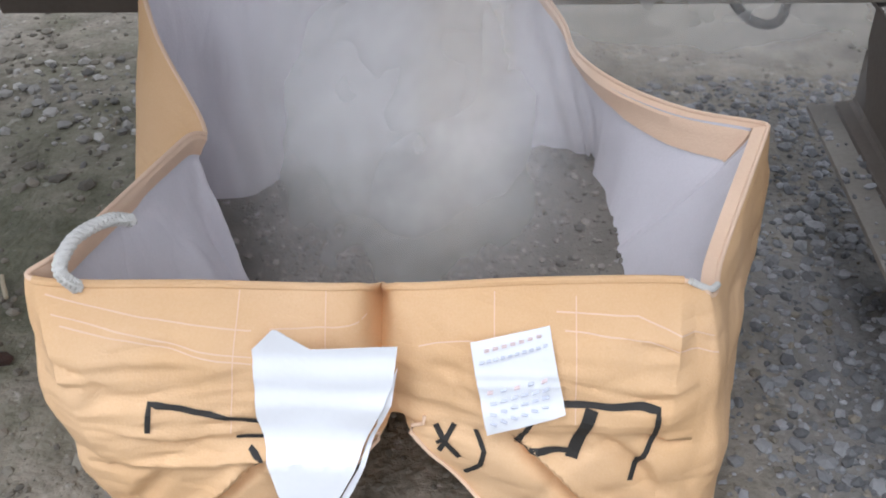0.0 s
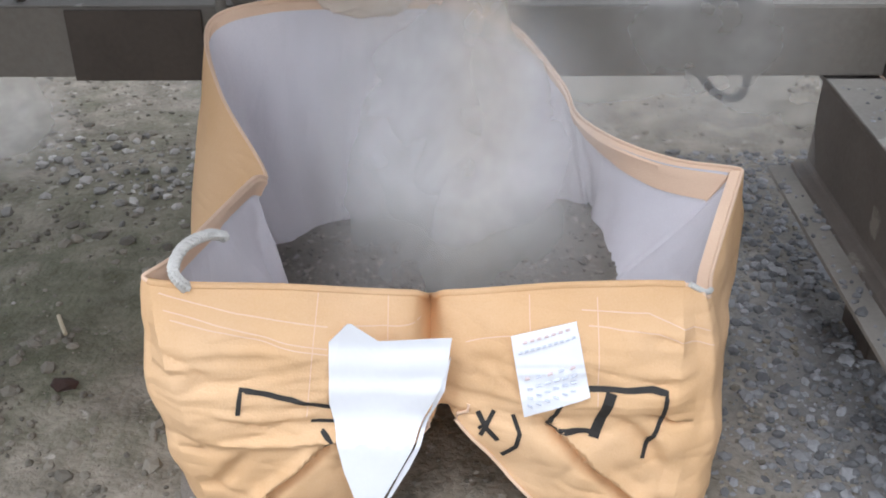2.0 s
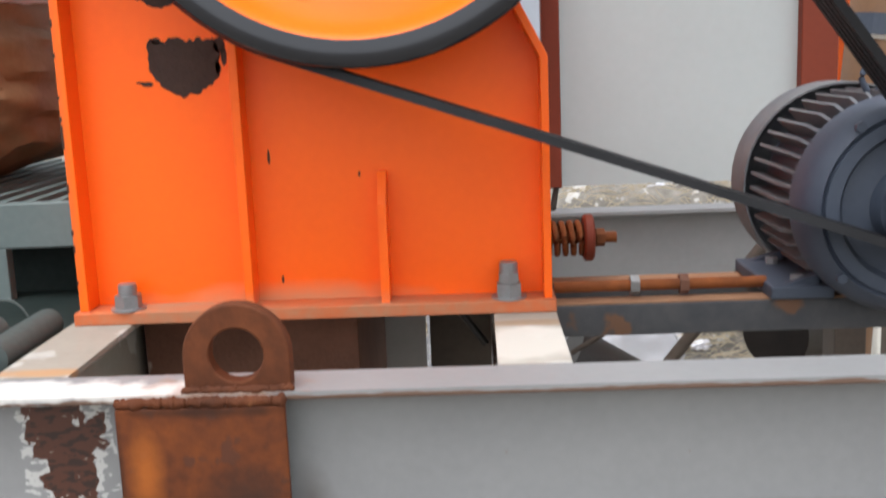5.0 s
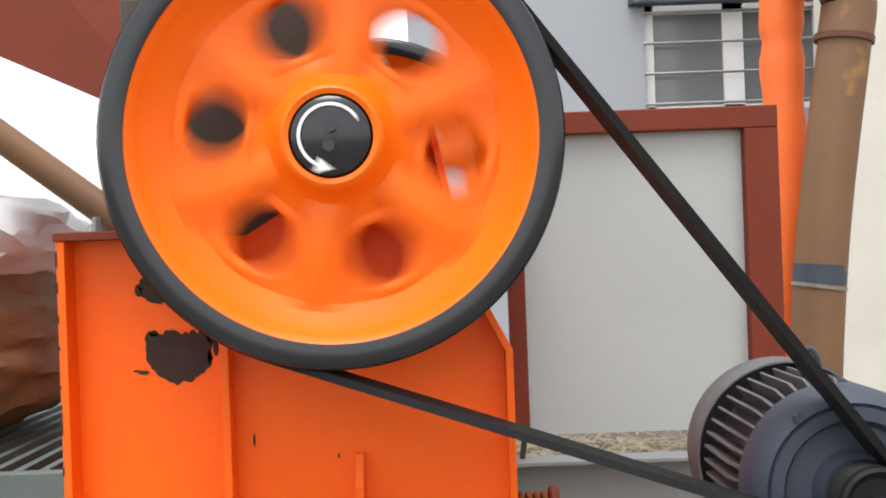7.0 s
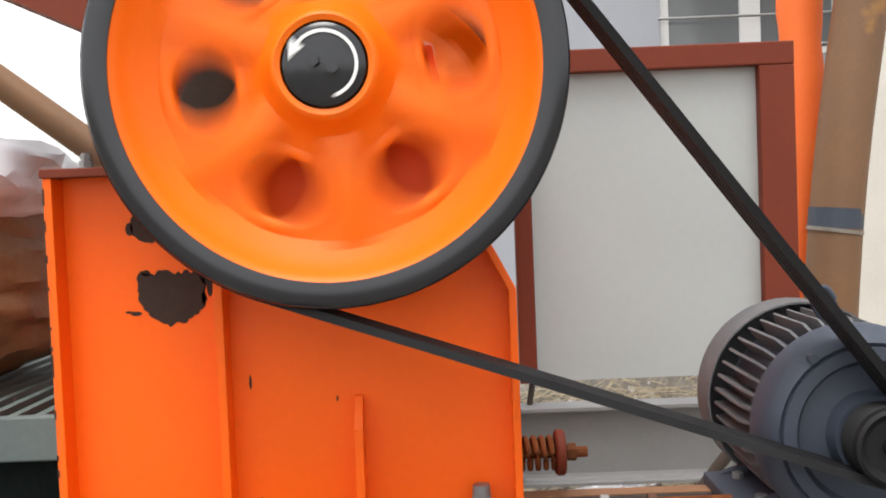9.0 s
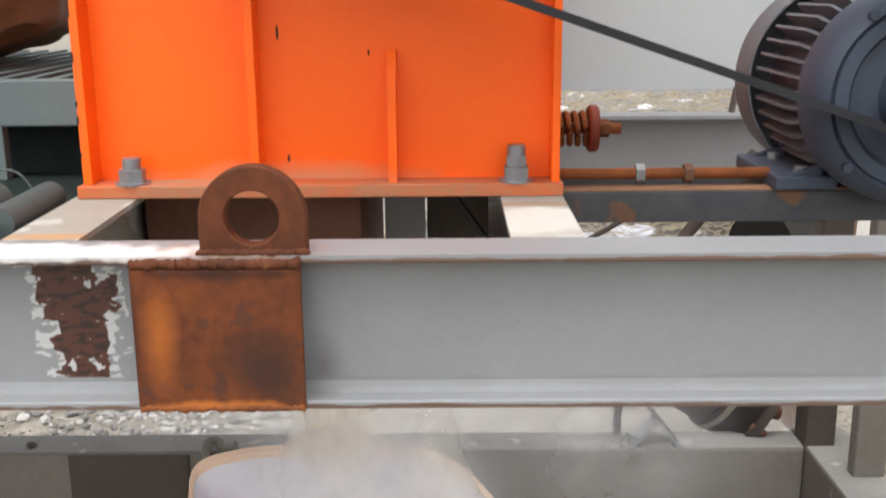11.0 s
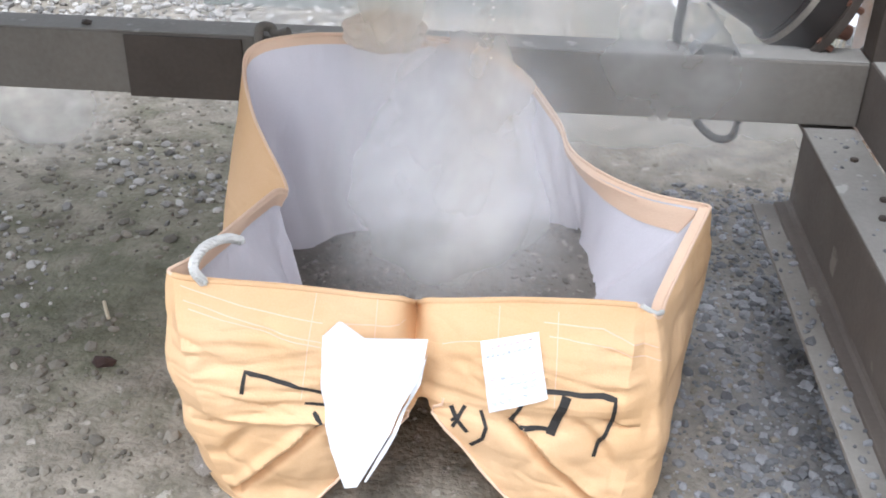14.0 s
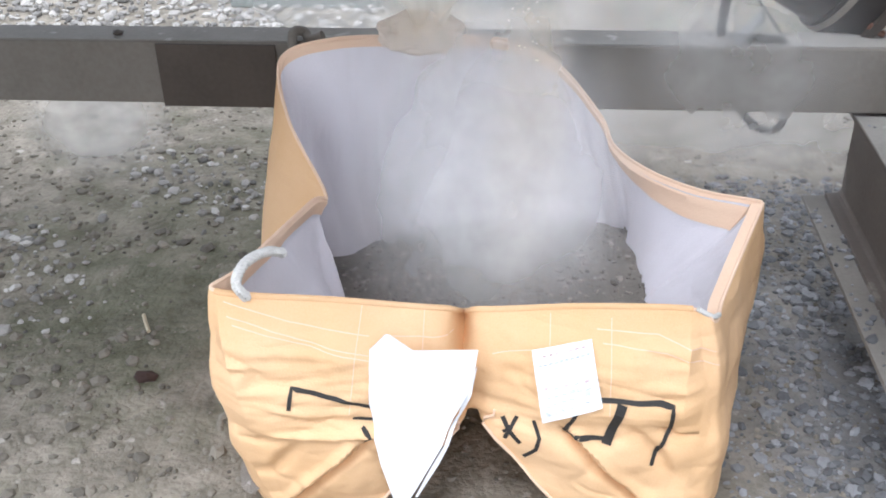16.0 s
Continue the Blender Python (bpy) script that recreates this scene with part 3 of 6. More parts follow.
for a, c in ((wx0 + 0.07, 2.25), (2.4, wx1 - 0.07)):
    part("pane", cubes((a, c, 7.08, 7.09, wz0 + 0.05, wz1 - 0.24)), GLASS, win, "dark reflecting window pane")
for i in range(4):
    bm = bmesh.new()
    z = 3.42 + 0.225 * i
    rod(bm, (wx0 - 0.02, 6.97, z), (wx1 + 0.1, 6.97, z), 0.011, 10)
    part("bar", bm, ZINC, house, "pale metal window bar")
shed = thing("concrete_wall", "weathered pale concrete wall", "wall")
part("wall", cubes((2.35, 9, 5.2, 5.45, 0, 6.5), bevel=0.01), CONCRETE, shed)

# ---- the red-framed sheet panel ----
panel = thing("sheet_screen", "pale grey sheet screen in a red oxide frame on legs", "screen")
PY = 2.355
part("infill", cubes((0.31, 1.01, PY, PY + 0.02, 1.842, 2.74)), SHEET, panel)
for name, d in (("top_rail", (0.295, 1.10, PY - 0.04, PY + 0.02, 2.725, 2.79)), ("stile", (1.00, 1.10, PY - 0.038, PY + 0.018, 1.842, 2.725)), ("stile", (0.295, 0.345, PY - 0.038, PY + 0.018, 1.842, 2.725))):
    part(name, cubes(d, bevel=0.004), PRIMER, panel, "red oxide steel section")
for x in (0.32, 0.84, 1.05):
    bm = bmesh.new()
    rod(bm, (x, PY - 0.005, 1.775), (x + 0.012, PY, 1.846), 0.009, 8)
    part("foot", bm, DARK, panel, "black steel foot standing on the beam")

# ---- leaning stack pipe with orange duct ----
stack = thing("stack_pipe", "rusted brown steel pipe with an elbow and welded band", "pipe")
bm = bmesh.new()
pts = spline([(1.37, 3.0, 0.02), (1.37, 3.0, 0.9), (1.45, 3.0, 2.23), (1.575, 3.0, 3.12)], 6)
tube(bm, pts, 0.092, 28)
part("pipe", bm, PIPE, stack, smooth=True)
bm = bmesh.new()
rod(bm, (1.06, 2.72, 1.29), (1.34, 3.0, 1.27), 0.118, 28)
part("branch", bm, TAR, stack, "black open branch pipe", True)
bm = bmesh.new()
rod(bm, (1.568, 3.0, 3.09), (1.571, 3.0, 3.112), 0.104, 28)
part("flange", bm, DARKRUST, stack)
bm = bmesh.new()
rod(bm, (1.447, 3.0, 2.215), (1.449, 3.0, 2.228), 0.097, 28)
part("band", bm, STEEL, stack, "grey weld band round the pipe")
bm = bmesh.new()
rod(bm, (1.449, 3.0, 2.23), (1.455, 3.0, 2.30), 0.0935, 28)
part("heat_mark", bm, MOTOR, stack, "blued steel below the weld")
bm = bmesh.new()
tube(bm, spline([(1.572, 3.0, 3.1), (1.59, 3.0, 3.25), (1.53, 3.0, 3.36), (1.42, 3.0, 3.33)], 6), 0.096, 24)
part("elbow", bm, PIPE, stack, smooth=True)
duct = bmesh.new()
rings = []
for i in range(60):
    k = i / 59
    z = 3.30 - 1.98 * k
    cx = 1.405 - 0.035 * k 
    r = 0.080 + 0.006 * noise.noise((0, 0, z * 5)) - 0.010 * math.exp(-((z - 3.13) / 0.035) ** 2) + 0.002 * math.exp(-((z - 3.2) / 0.05) ** 2)
    rings.append([duct.verts.new((cx + (r + 0.012 * noise.noise((math.cos(a) * 2.5 + z * 1.2, math.sin(a) * 2.5, z * 3.5)) + 0.006 * noise.noise((math.cos(a) * 6, math.sin(a) * 6 + z * 5, z * 14))) * math.cos(a), 3.16 + 0.6 * r * math.sin(a), z)) for a in (2 * math.pi * j / 28 for j in range(28))])
for u, v in zip(rings, rings[1:]):
    for j in range(28):
        duct.faces.new((u[j], u[(j + 1) % 28], v[(j + 1) % 28], v[j]))
ob = part("fabric_duct", duct, FABRIC, smooth=True)
tagged(ob, "bright orange fabric duct hanging beside the pipe", "duct")
duct2 = bmesh.new()
tube(duct2, spline([(1.37, 3.16, 1.34), (1.40, 3.16, 1.15), (1.42, 3.16, 0.94)], 6), 0.068, 18)
part("lower_duct", duct2, FABRIC, ob, smooth=True)

# ---- the steel stand ----
stand = thing("crusher_stand", "steel stand of grey and rust-brown beams under the crusher", "steel frame")
bm = bmesh.new()
i_beam(bm, "x", -3.0, 3.0, 0.817, 1.55, 1.775, 0.095, 0.012)
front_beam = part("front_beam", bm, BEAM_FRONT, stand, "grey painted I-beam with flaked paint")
bm = bmesh.new()
i_beam(bm, "x", -3.0, 3.0, 2.33, 1.55, 1.775, 0.1, 0.012)
part("back_beam", bm, GREY, stand, "grey painted I-beam")
for x0, x1 in ((-0.62, -0.505), (0.128, 0.236)):
    bm = bmesh.new()
    i_beam(bm, "y", 0.866, 2.28, (x0 + x1) / 2, 1.56, 1.7755, x1 - x0, 0.012)
    part("cross_beam", bm, CROSS, stand, "grey cross beam with worn flaking paint")
LOW0, LOW1 = 0.635, 0.826
bm = bmesh.new()
box(bm, -3.0, 1.06, 2.165, 2.285, LOW0, LOW1, 0.006)
part("rear_beam", bm, DULL, stand, "dusty brown box beam")
bm = bmesh.new()
box(bm, -1.07, -0.72, 2.157, 2.166, LOW0 - 0.006, LOW1 - 0.006, 0.002)
part("splice_plate", bm, DARK, stand, "dark brown plate on the beam")
bm = bmesh.new()
i_beam(bm, "y", -0.2, 2.30, 0.985, 0.30, 0.625, 0.15, 0.014, 0.06)
part("side_beam", bm, DIM, stand, "brown side beam with stones on its flanges")
part("sole_plate", cubes((0.845, 1.13, -0.2, 2.31, 0.286, 0.300), bevel=0.002), SOLE, stand, "dusty sole plate strewn with stones")
bm = bmesh.new()
box(bm, 1.062, 1.22, -0.2, 2.3, LOW0 - 0.006, LOW1 + 0.004, 0.006)
part("side_rail", bm, DIM, stand, "brown upper side rail")
bm = bmesh.new()
box(bm, 1.062, 1.147, 2.17, 2.27, LOW1 + 0.004, 1.56, 0.004)
part("post", bm, DARK, stand, "dark brown post")
bm = bmesh.new()
box(bm, 1.125, 1.21, 1.97, 2.02, LOW1 + 0.007, 1.56, 0.004)
part("post", bm, DULL, stand, "brown-grey post with flaking paint")
for x in (-2.8, 2.8):
    for y in (0.817, 2.33):
        part("post", cubes((x - 0.06, x + 0.06, y - 0.045, y + 0.045, 0, 1.55), bevel=0.004), GREY, stand)
part("foot", cubes((1.0, 1.12, 1.75, 1.95, 0, 0.286), bevel=0.01), DARK, stand)
part("foot", cubes((1.0, 1.12, -0.15, 0.1, 0, 0.286), bevel=0.01), DARK, stand)
part("foot", cubes((-2.7, -2.5, 2.16, 2.29, 0, LOW0), bevel=0.01), DARK, stand)
for y, z, x in ((1.95, 0.629, 1.0), (1.72, 0.629, 1.015), (1.62, 0.629, 0.985), (1.45, 0.629, 1.02), (1.3, 0.629, 0.99)):
    bm = bmesh.new()
    rod(bm, (x, y, z), (x, y, z + 0.008), 0.011, 6)
    part("rivet", bm, DARK, stand, "small dark bolt head")
for y in (1.22, 1.40):
    rail = part("motor_rail", cubes((0.238, 2.9, y, y + 0.05, 1.715, 1.772), bevel=0.003), RAIL, stand, "dark steel motor slide rail")
    part("rail_top", cubes((0.240, 2.9, y + 0.002, y + 0.048, 1.772, 1.7755), bevel=0.001), RAILTOP, rail, "dusty rusted top of the rail")

for name, d in (("dust_layer", (-3.0, 1.058, 2.168, 2.282, LOW1, LOW1 + 0.004)), ("dust_layer", (0.912, 1.058, -0.2, 2.163, 0.625, 0.629)), ("dust_layer", (1.066, 1.216, -0.2, 2.298, LOW1 + 0.004, LOW1 + 0.007))):
    part(name, cubes(d, bevel=0.001), DUSTCOAT, stand, "pale stone dust lying on the beam")

for a, c, r in (((0.330, 1.95, 1.47), (0.62, 1.95, 1.64), 0.007), ((0.560, 1.95, 1.42), (0.80, 1.95, 1.725), 0.016)):
    bm = bmesh.new()
    rod(bm, a, c, r, 12)
    part("strut", bm, DARK, stand, "thin dark strut under the motor rails")

# lifting lug welded to the front beam
lug = thing("lifting_lug", "rusted steel lifting eye welded on a rusty plate", "lifting lug")
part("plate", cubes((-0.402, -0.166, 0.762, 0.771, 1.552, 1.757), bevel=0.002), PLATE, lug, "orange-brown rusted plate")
bm = bmesh.new()
cx, cz = -0.232, 1.824
outline = [(cx - 0.074, 1.775), (cx + 0.074, 1.775)] + circle(cx, cz, 0.074, 24, 0, math.pi)
sheet(bm, outline, [circle(cx, cz + 0.002, 0.038, 28)], 0.778, 0.806)
bmesh.ops.bevel(bm, geom=[e for e in bm.edges if e.calc_face_angle(0) > 0.9], offset=0.002, segments=1, affect="EDGES")
part("eye", bm, EYE, lug, "dark rusted lifting eye")


def bead(x0, x1, y, z, r, seed, mat, label):
    """A lumpy run of weld metal along x."""
    rw = random.Random(seed)
    bm = bmesh.new()
    rings = []
    k = int((x1 - x0) / 0.003)
    for i in range(k + 1):
        rr = r * (0.85 + 0.55 * noise.noise((i * 0.16, seed, 0)) + 0.08 * abs(math.sin(i * 1.1)) + rw.uniform(-0.08, 0.10)) * (0.3 if i in (0, k) else 1.0)
        dy, dz = rw.uniform(-0.001, 0.001), rw.uniform(-0.0012, 0.0012)
        rings.append([bm.verts.new((x0 + (x1 - x0) * i / k, y + dy + rr * math.cos(a), z + dz + rr * math.sin(a))) for a in (2 * math.pi * j / 9 for j in range(9))])
    for u, v in zip(rings, rings[1:]):
        for j in range(9):
            bm.faces.new((u[j], u[(j + 1) % 9], v[(j + 1) % 9], v[j]))
    bm.faces.new(rings[0])
    bm.faces.new(rings[-1])
    return part("weld", bm, mat, lug, label, True)


bead(-0.404, -0.164, 0.768, 1.764, 0.0085, 2, EYE, "lumpy rusty weld bead")
bead(-0.402, -0.166, 0.764, 1.554, 0.0055, 3, RUST, "rusty weld bead along the lower edge")
bead(cx - 0.079, cx + 0.079, 0.776, 1.778, 0.006, 4, EYE, "lumpy rusty weld bead")

# ---- jaw crusher ----
crusher = thing("jaw_crusher", "orange painted jaw crusher with a spinning flywheel", "crusher")
YF, YP = 1.178, 1.232
L, R, BASE = -0.600, 0.231, 1.776
part("base_plate", cubes((L - 0.008, R + 0.006, YF - 0.012, 2.1, BASE, BASE + 0.022), bevel=0.002), DUSTY, crusher, "orange base plate under brown dust")
bm = bmesh.new()
sheet(bm, [(L + 0.01, BASE + 0.02), (R - 0.01, BASE + 0.02), (R - 0.01, 2.215), (0.147, 2.37), (0.118, 2.52), (0.098, 2.64), (0.0, 2.76), (-0.04, 2.74), (-0.16, 2.50), (-0.26, 2.44), (L + 0.01, 2.44)], [], YP, YP + 0.02)
part("side_plate", bm, SIDE, crusher)
bm = bmesh.new()
sheet(bm, [(L + 0.01, BASE + 0.02), (R - 0.01, BASE + 0.02), (R - 0.01, 2.215), (0.15, 2.37), (-0.10, 2.44), (L + 0.01, 2.44)], [], 2.05, 2.07)
part("side_plate", bm, ORANGE, crusher)
part("front_flange", cubes((L, L + 0.016, YF, 2.09, BASE + 0.022, 2.44), bevel=0.002), SIDE, crusher, "orange flange with chipped edges")
part("rear_flange", cubes((R - 0.014, R, YF, 2.09, BASE + 0.022, 2.213), bevel=0.002), ORANGE, crusher)
bm = bmesh.new()
box(bm, -0.014, 0, YF, 2.09, 0, 0.17, 0.002, Matrix.Translation((R, 0, 2.213)) @ Matrix.Rotation(radians(-27), 4, "Y"))
part("rear_flange", bm, ORANGE, crusher)
bm = bmesh.new()
box(bm, -0.014, 0, YF, 1.30, 0, 0.29, 0.002, Matrix.Translation((0.154, 0, 2.363)) @ Matrix.Rotation(radians(-11), 4, "Y"))
part("rear_flange", bm, ORANGE, crusher)
part("top_flange", cubes((L - 0.004, -0.30, YF - 0.004, 2.09, 2.44, 2.456), bevel=0.002), PRIMER, crusher, "dark red top flange")
part("rib", cubes((-0.307, -0.291, YF + 0.004, YP, BASE + 0.022, 2.44), bevel=0.002), SIDE, crusher)
bm = bmesh.new()
vs = [bm.verts.new(p) for p in ((-0.067, YF + 0.004, BASE + 0.022), (-0.067, YP, BASE + 0.022), (-0.067, YP, 2.025), (-0.067, YP - 0.015, 2.025), (-0.067, YF + 0.008, 1.97))]
f = bm.faces.new(vs)
e = bmesh.ops.extrude_face_region(bm, geom=[f])
bmesh.ops.translate(bm, vec=(0.015, 0, 0), verts=[v for v in e["geom"] if isinstance(v, bmesh.types.BMVert)])
part("gusset", bm, SIDE, crusher)
# added dark block: stands in for shaded orange seen through the flywheel's holes
part("jaw_block", cubes((-0.5, 0.02, 1.26, 2.04, 1.9, 2.78), (-0.5, -0.08, 1.27, 2.03, 2.76, 2.92), bevel=0.02), DARK, crusher, "dark block standing in for the crusher's shaded inside")
bolt(crusher, -0.517, 1.192, BASE + 0.022, 0.0205, 0.046, lock=False)
bolt(crusher, 0.156, 1.192, BASE + 0.022, 0.0205, 0.064)
bolt(crusher, -0.545, 1.25, 2.456, 0.011, 0.03)
bolt(crusher, -0.56, 1.5, 2.456, 0.011, 0.03)
# chipped paint scars on the side plate
rs = random.Random(8)


def scar(x, z, w, h, seed, flat_top=True):
    rr = random.Random(seed)
    ring = []
    for i in range(64):
        a = 2 * math.pi * i / 64
        k = 1 + 0.10 * noise.noise((math.cos(a) * 4, math.sin(a) * 4, seed)) + rr.uniform(-0.035, 0.035)
        px, pz = w * math.cos(a) * k, h * math.sin(a) * k
        if flat_top and pz > h * 0.45:
            pz = h * (0.45 + rr.uniform(-0.06, 0.10))
        ring.append((x + px, z + pz))
    bm = bmesh.new()
    sheet(bm, ring, [], YP - 0.0015, YP)
    part("paint_scar", bm, SCAR, crusher, "dark bare patch where paint is burnt off")


scar(-0.393, 2.232, 0.063, 0.066, 3)
# loose flakes round the scars, and small chips in the plate
for x, z, w, h, seed in ((-0.331, 2.252, 0.010, 0.013, 21), (-0.324, 2.232, 0.005, 0.016, 22), (-0.336, 2.214, 0.004, 0.012, 23), (-0.461, 2.189, 0.010, 0.004, 24), (-0.474, 2.192, 0.007, 0.002, 25), (-0.440, 2.262, 0.008, 0.006, 26),
                         (-0.392, 2.338, 0.013, 0.007, 27), (-0.402, 2.362, 0.006, 0.014, 28), (-0.466, 2.344, 0.007, 0.012, 29), (-0.258, 2.055, 0.0022, 0.013, 30), (-0.247, 1.835, 0.002, 0.007, 31), (-0.10, 2.02, 0.0018, 0.005, 32)):
    scar(x, z, w, h, seed, False)
scar(-0.428, 2.350, 0.036, 0.032, 11, False)
for z, h in ((2.345, 0.02), (2.24, 0.008), (2.085, 0.042), (2.01, 0.016), (2.132, 0.009), (2.17, 0.006), (1.935, 0.010), (1.905, 0.014), (1.848, 0.007), (2.29, 0.014), (2.392, 0.03)):
    part("edge_chip", cubes((L - 0.001, L + 0.003, YF - 0.001, YF + 0.004, z, z + h), bevel=0.001), SCAR, crusher, "chip in the flange's paint")
# flywheel, turning about its shaft
HUB = Vector((-0.071, 1.03, 2.597))
BIG = 1.1136
wheel = new("flywheel")
wheel.parent = crusher
wheel.location = HUB
tagged(wheel, "orange flywheel with six holes and a dark rim")
grown = set()
bm = bmesh.new()
lathe(bm, [(0.353, -0.012), (0.353, 0.10), (0.345, 0.108), (0.31, 0.108), (0.31, 0.06), (0.314, -0.016), (0.332, -0.021), (0.348, -0.018)], 96, closed=True)
part("rim", bm, RIM, wheel, "dark grey painted rim", True)
bm = bmesh.new()
holes = [circle(0.19 * math.cos(radians(60 * k + 57)), 0.19 * math.sin(radians(60 * k + 57)), 0.059, 28) for k in range(6)]
sheet(bm, circle(0, 0, 0.316, 96), holes, 0.056, 0.130)
part("web", bm, WHEEL_ORANGE, wheel)
bm = bmesh.new()
lathe(bm, [(0.3165, -0.014), (0.311, -0.010), (0.302, 0.006), (0.286, 0.030), (0.256, 0.0555), (0.254, 0.07), (0.3165, 0.07)], 96)
part("dish", bm, WHEEL_ORANGE, wheel, "", True)
bm = bmesh.new()
lathe(bm, [(0.136, 0.056), (0.116, 0.046), (0.096, 0.024), (0.083, -0.002), (0.078, -0.016), (0.072, -0.02), (0.064, -0.016), (0.064, 0.05)], 64)
part("boss", bm, WHEEL_ORANGE, wheel, "", True)
for k in range(6):
    a = radians(60 * k + 87)
    bm = bmesh.new()
    vs = box(bm, 0.09, 0.275, 0.028, 0.057, -0.024, 0.024, 0.012)
    for v in bm.verts:
        f = (v.co.x - 0.10) / 0.175
        v.co.z *= 1.25 - 0.45 * math.sin(math.pi * f)
        if v.co.y < 0.046:
            v.co.y += 0.014 * f
    bmesh.ops.transform(bm, matrix=Matrix.Rotation(-a, 4, "Y"), verts=bm.verts)
    part("spoke", bm, WHEEL_ORANGE, wheel, "", True)
    bm = bmesh.new()
    hx, hz = 0.19 * math.cos(radians(60 * k + 57)), 0.19 * math.sin(radians(60 * k + 57))
    lathe(bm, [(0.0600 + 0.011 * math.cos(q), 0.0580 + 0.008 * math.sin(q)) for q in (2 * math.pi * j / 10 for j in range(10))], 28, centre=(hx, 0, hz), closed=True)
    part("hole_lip", bm, WHEEL_ORANGE, wheel, "", True)
bm = bmesh.new()
lathe(bm, [(0.0, -0.024), (0.052, -0.024), (0.060, -0.018), (0.0635, 0.0), (0.0635, 0.05)], 48)
cap = part("hub_cap", bm, RIM, wheel, "dark hub cap with a white arrow", True)
bm = bmesh.new()
ring0, ring1 = circle(0, 0, 0.050, 30, radians(-143), radians(72)), circle(0, 0, 0.045, 30, radians(-143), radians(72))
sheet(bm, ring0 + ring1[::-1], [], -0.0262, -0.0242)
sheet(bm, [(0.014, 0.034), (0.019, 0.058), (-0.008, 0.050)], [], -0.0262, -0.0242)
part("arrow", bm, WHITE, cap, "white painted turning arrow")
for z in (0.016, -0.014):
    bm = bmesh.new()
    rod(bm, (0, -0.024, z), (0, -0.034, z), 0.010, 6)
    part("bolt_head", bm, RIM, cap)
for o in wheel.children_recursive:
    if o.data.name not in grown:
        o.data.transform(Matrix.Diagonal((BIG, 1, BIG, 1)))
        grown.add(o.data.name)
# the second flywheel on the far end of the shaft
FAR = Vector((HUB.x, 2.15, HUB.z))
far_wheel = new("flywheel")
far_wheel.parent = crusher
far_wheel.location = FAR
tagged(far_wheel, "second orange flywheel behind the crusher")
for o in wheel.children:
    twin = o.copy()
    scene.collection.objects.link(twin)
    twin.parent = far_wheel
bm = bmesh.new()
rod(bm, (HUB.x, HUB.y + 0.02, HUB.z), (HUB.x, 2.2, HUB.z), 0.05, 32)
part("shaft", bm, STEEL, crusher, "steel eccentric shaft", True)
# bearing housing coloured dark: the wheel's shade on it is painted in
part("bearing_block", cubes((HUB.x - 0.10, HUB.x + 0.10, 1.16, 1.26, 2.50, 2.69), bevel=0.02), DARK, crusher)
# tension rod with spring and disc
rodthing = new("tension_rod")
rodthing.parent = crusher
bm = bmesh.new()
rod(bm, (0.20, 1.426, 1.858), (0.375, 1.426, 1.858), 0.011, 14)
rod(bm, (0.335, 1.426, 1.858), (0.352, 1.426, 1.858), 0.018, 6)
part("rod", bm, RUST, rodthing, "rusted threaded rod with nut")
bm = bmesh.new()
tube(bm, [(0.232 + 0.078 * i / 80, 1.426 + 0.030 * math.cos(i * 0.55 * 0.7), 1.858 + 0.030 * math.sin(i * 0.55 * 0.7)) for i in range(81)], 0.006, 8)
part("spring", bm, RUST, rodthing, "rusted coil spring", True)
bm = bmesh.new()
lathe(bm, [(0.0, 0.310), (0.042, 0.310), (0.046, 0.314), (0.046, 0.326), (0.042, 0.330), (0.0, 0.330)], 40, "x", (0, 1.426, 1.858))
part("disc", bm, PRIMER, rodthing, "red-brown spring washer disc", True)

# ---- discharge chute below ----
chute = thing("discharge_chute", "rusty brown steel discharge chute under the crusher", "chute")
part("side", cubes((-0.54, -0.13, 1.33, 1.338, 1.45, 1.776), bevel=0.001), DARKRUST, chute, "rusty brown chute plate")
part("side", cubes((-0.138, -0.13, 1.338, 2.0, 1.40, 1.776), bevel=0.001), DARKRUST, chute)
part("side", cubes((-0.54, -0.532, 1.338, 2.0, 1.40, 1.776), bevel=0.001), DARKRUST, chute)
part("stay", cubes((-0.098, -0.012, 1.55, 1.558, 1.38, 1.776), bevel=0.001), GREY, chute, "grey steel stay plate")
# added dark sheet in place of the shaded hollow beside the stay
part("back_plate", cubes((-0.012, 0.128, 1.72, 1.728, 1.40, 1.776), bevel=0.001), DARK, chute, "dark sheet standing in for the shaded hollow")
bm = bmesh.new()
rod(bm, (0.0, 1.60, 1.76), (0.115, 1.60, 1.60), 0.008, 10)
part("brace", bm, BLACK, chute, "thin black diagonal brace")

# ---- drive: motor, pulley, belts ----
motor = thing("electric_motor", "dark blue-grey electric motor with cooling fins", "motor")
MX, MZ = 0.824, 1.945
bm = bmesh.new()
lathe(bm, [(0.150, 1.20), (0.150, 1.47), (0.0, 1.47)], 48, centre=(MX, 0, MZ))
part("housing", bm, MOTOR, motor, "", True)
bm = bmesh.new()
lathe(bm, [(0.152, 1.118), (0.158, 1.112), (0.174, 1.125), (0.184, 1.15), (0.184, 1.200), (0.178, 1.207), (0.148, 1.207)], 48, centre=(MX, 0, MZ))
bell = part("end_bell", bm, MOTOR, motor, "dark blue-grey cast end bell", True)
bm = bmesh.new()
lathe(bm, [(0.0, 1.10), (0.07, 1.09), (0.075, 1.125), (0.118, 1.130), (0.128, 1.112), (0.150, 1.112), (0.154, 1.125)], 48, centre=(MX, 0, MZ))
part("bell_face", bm, MOTOR, bell, "dark blue painted face", True)
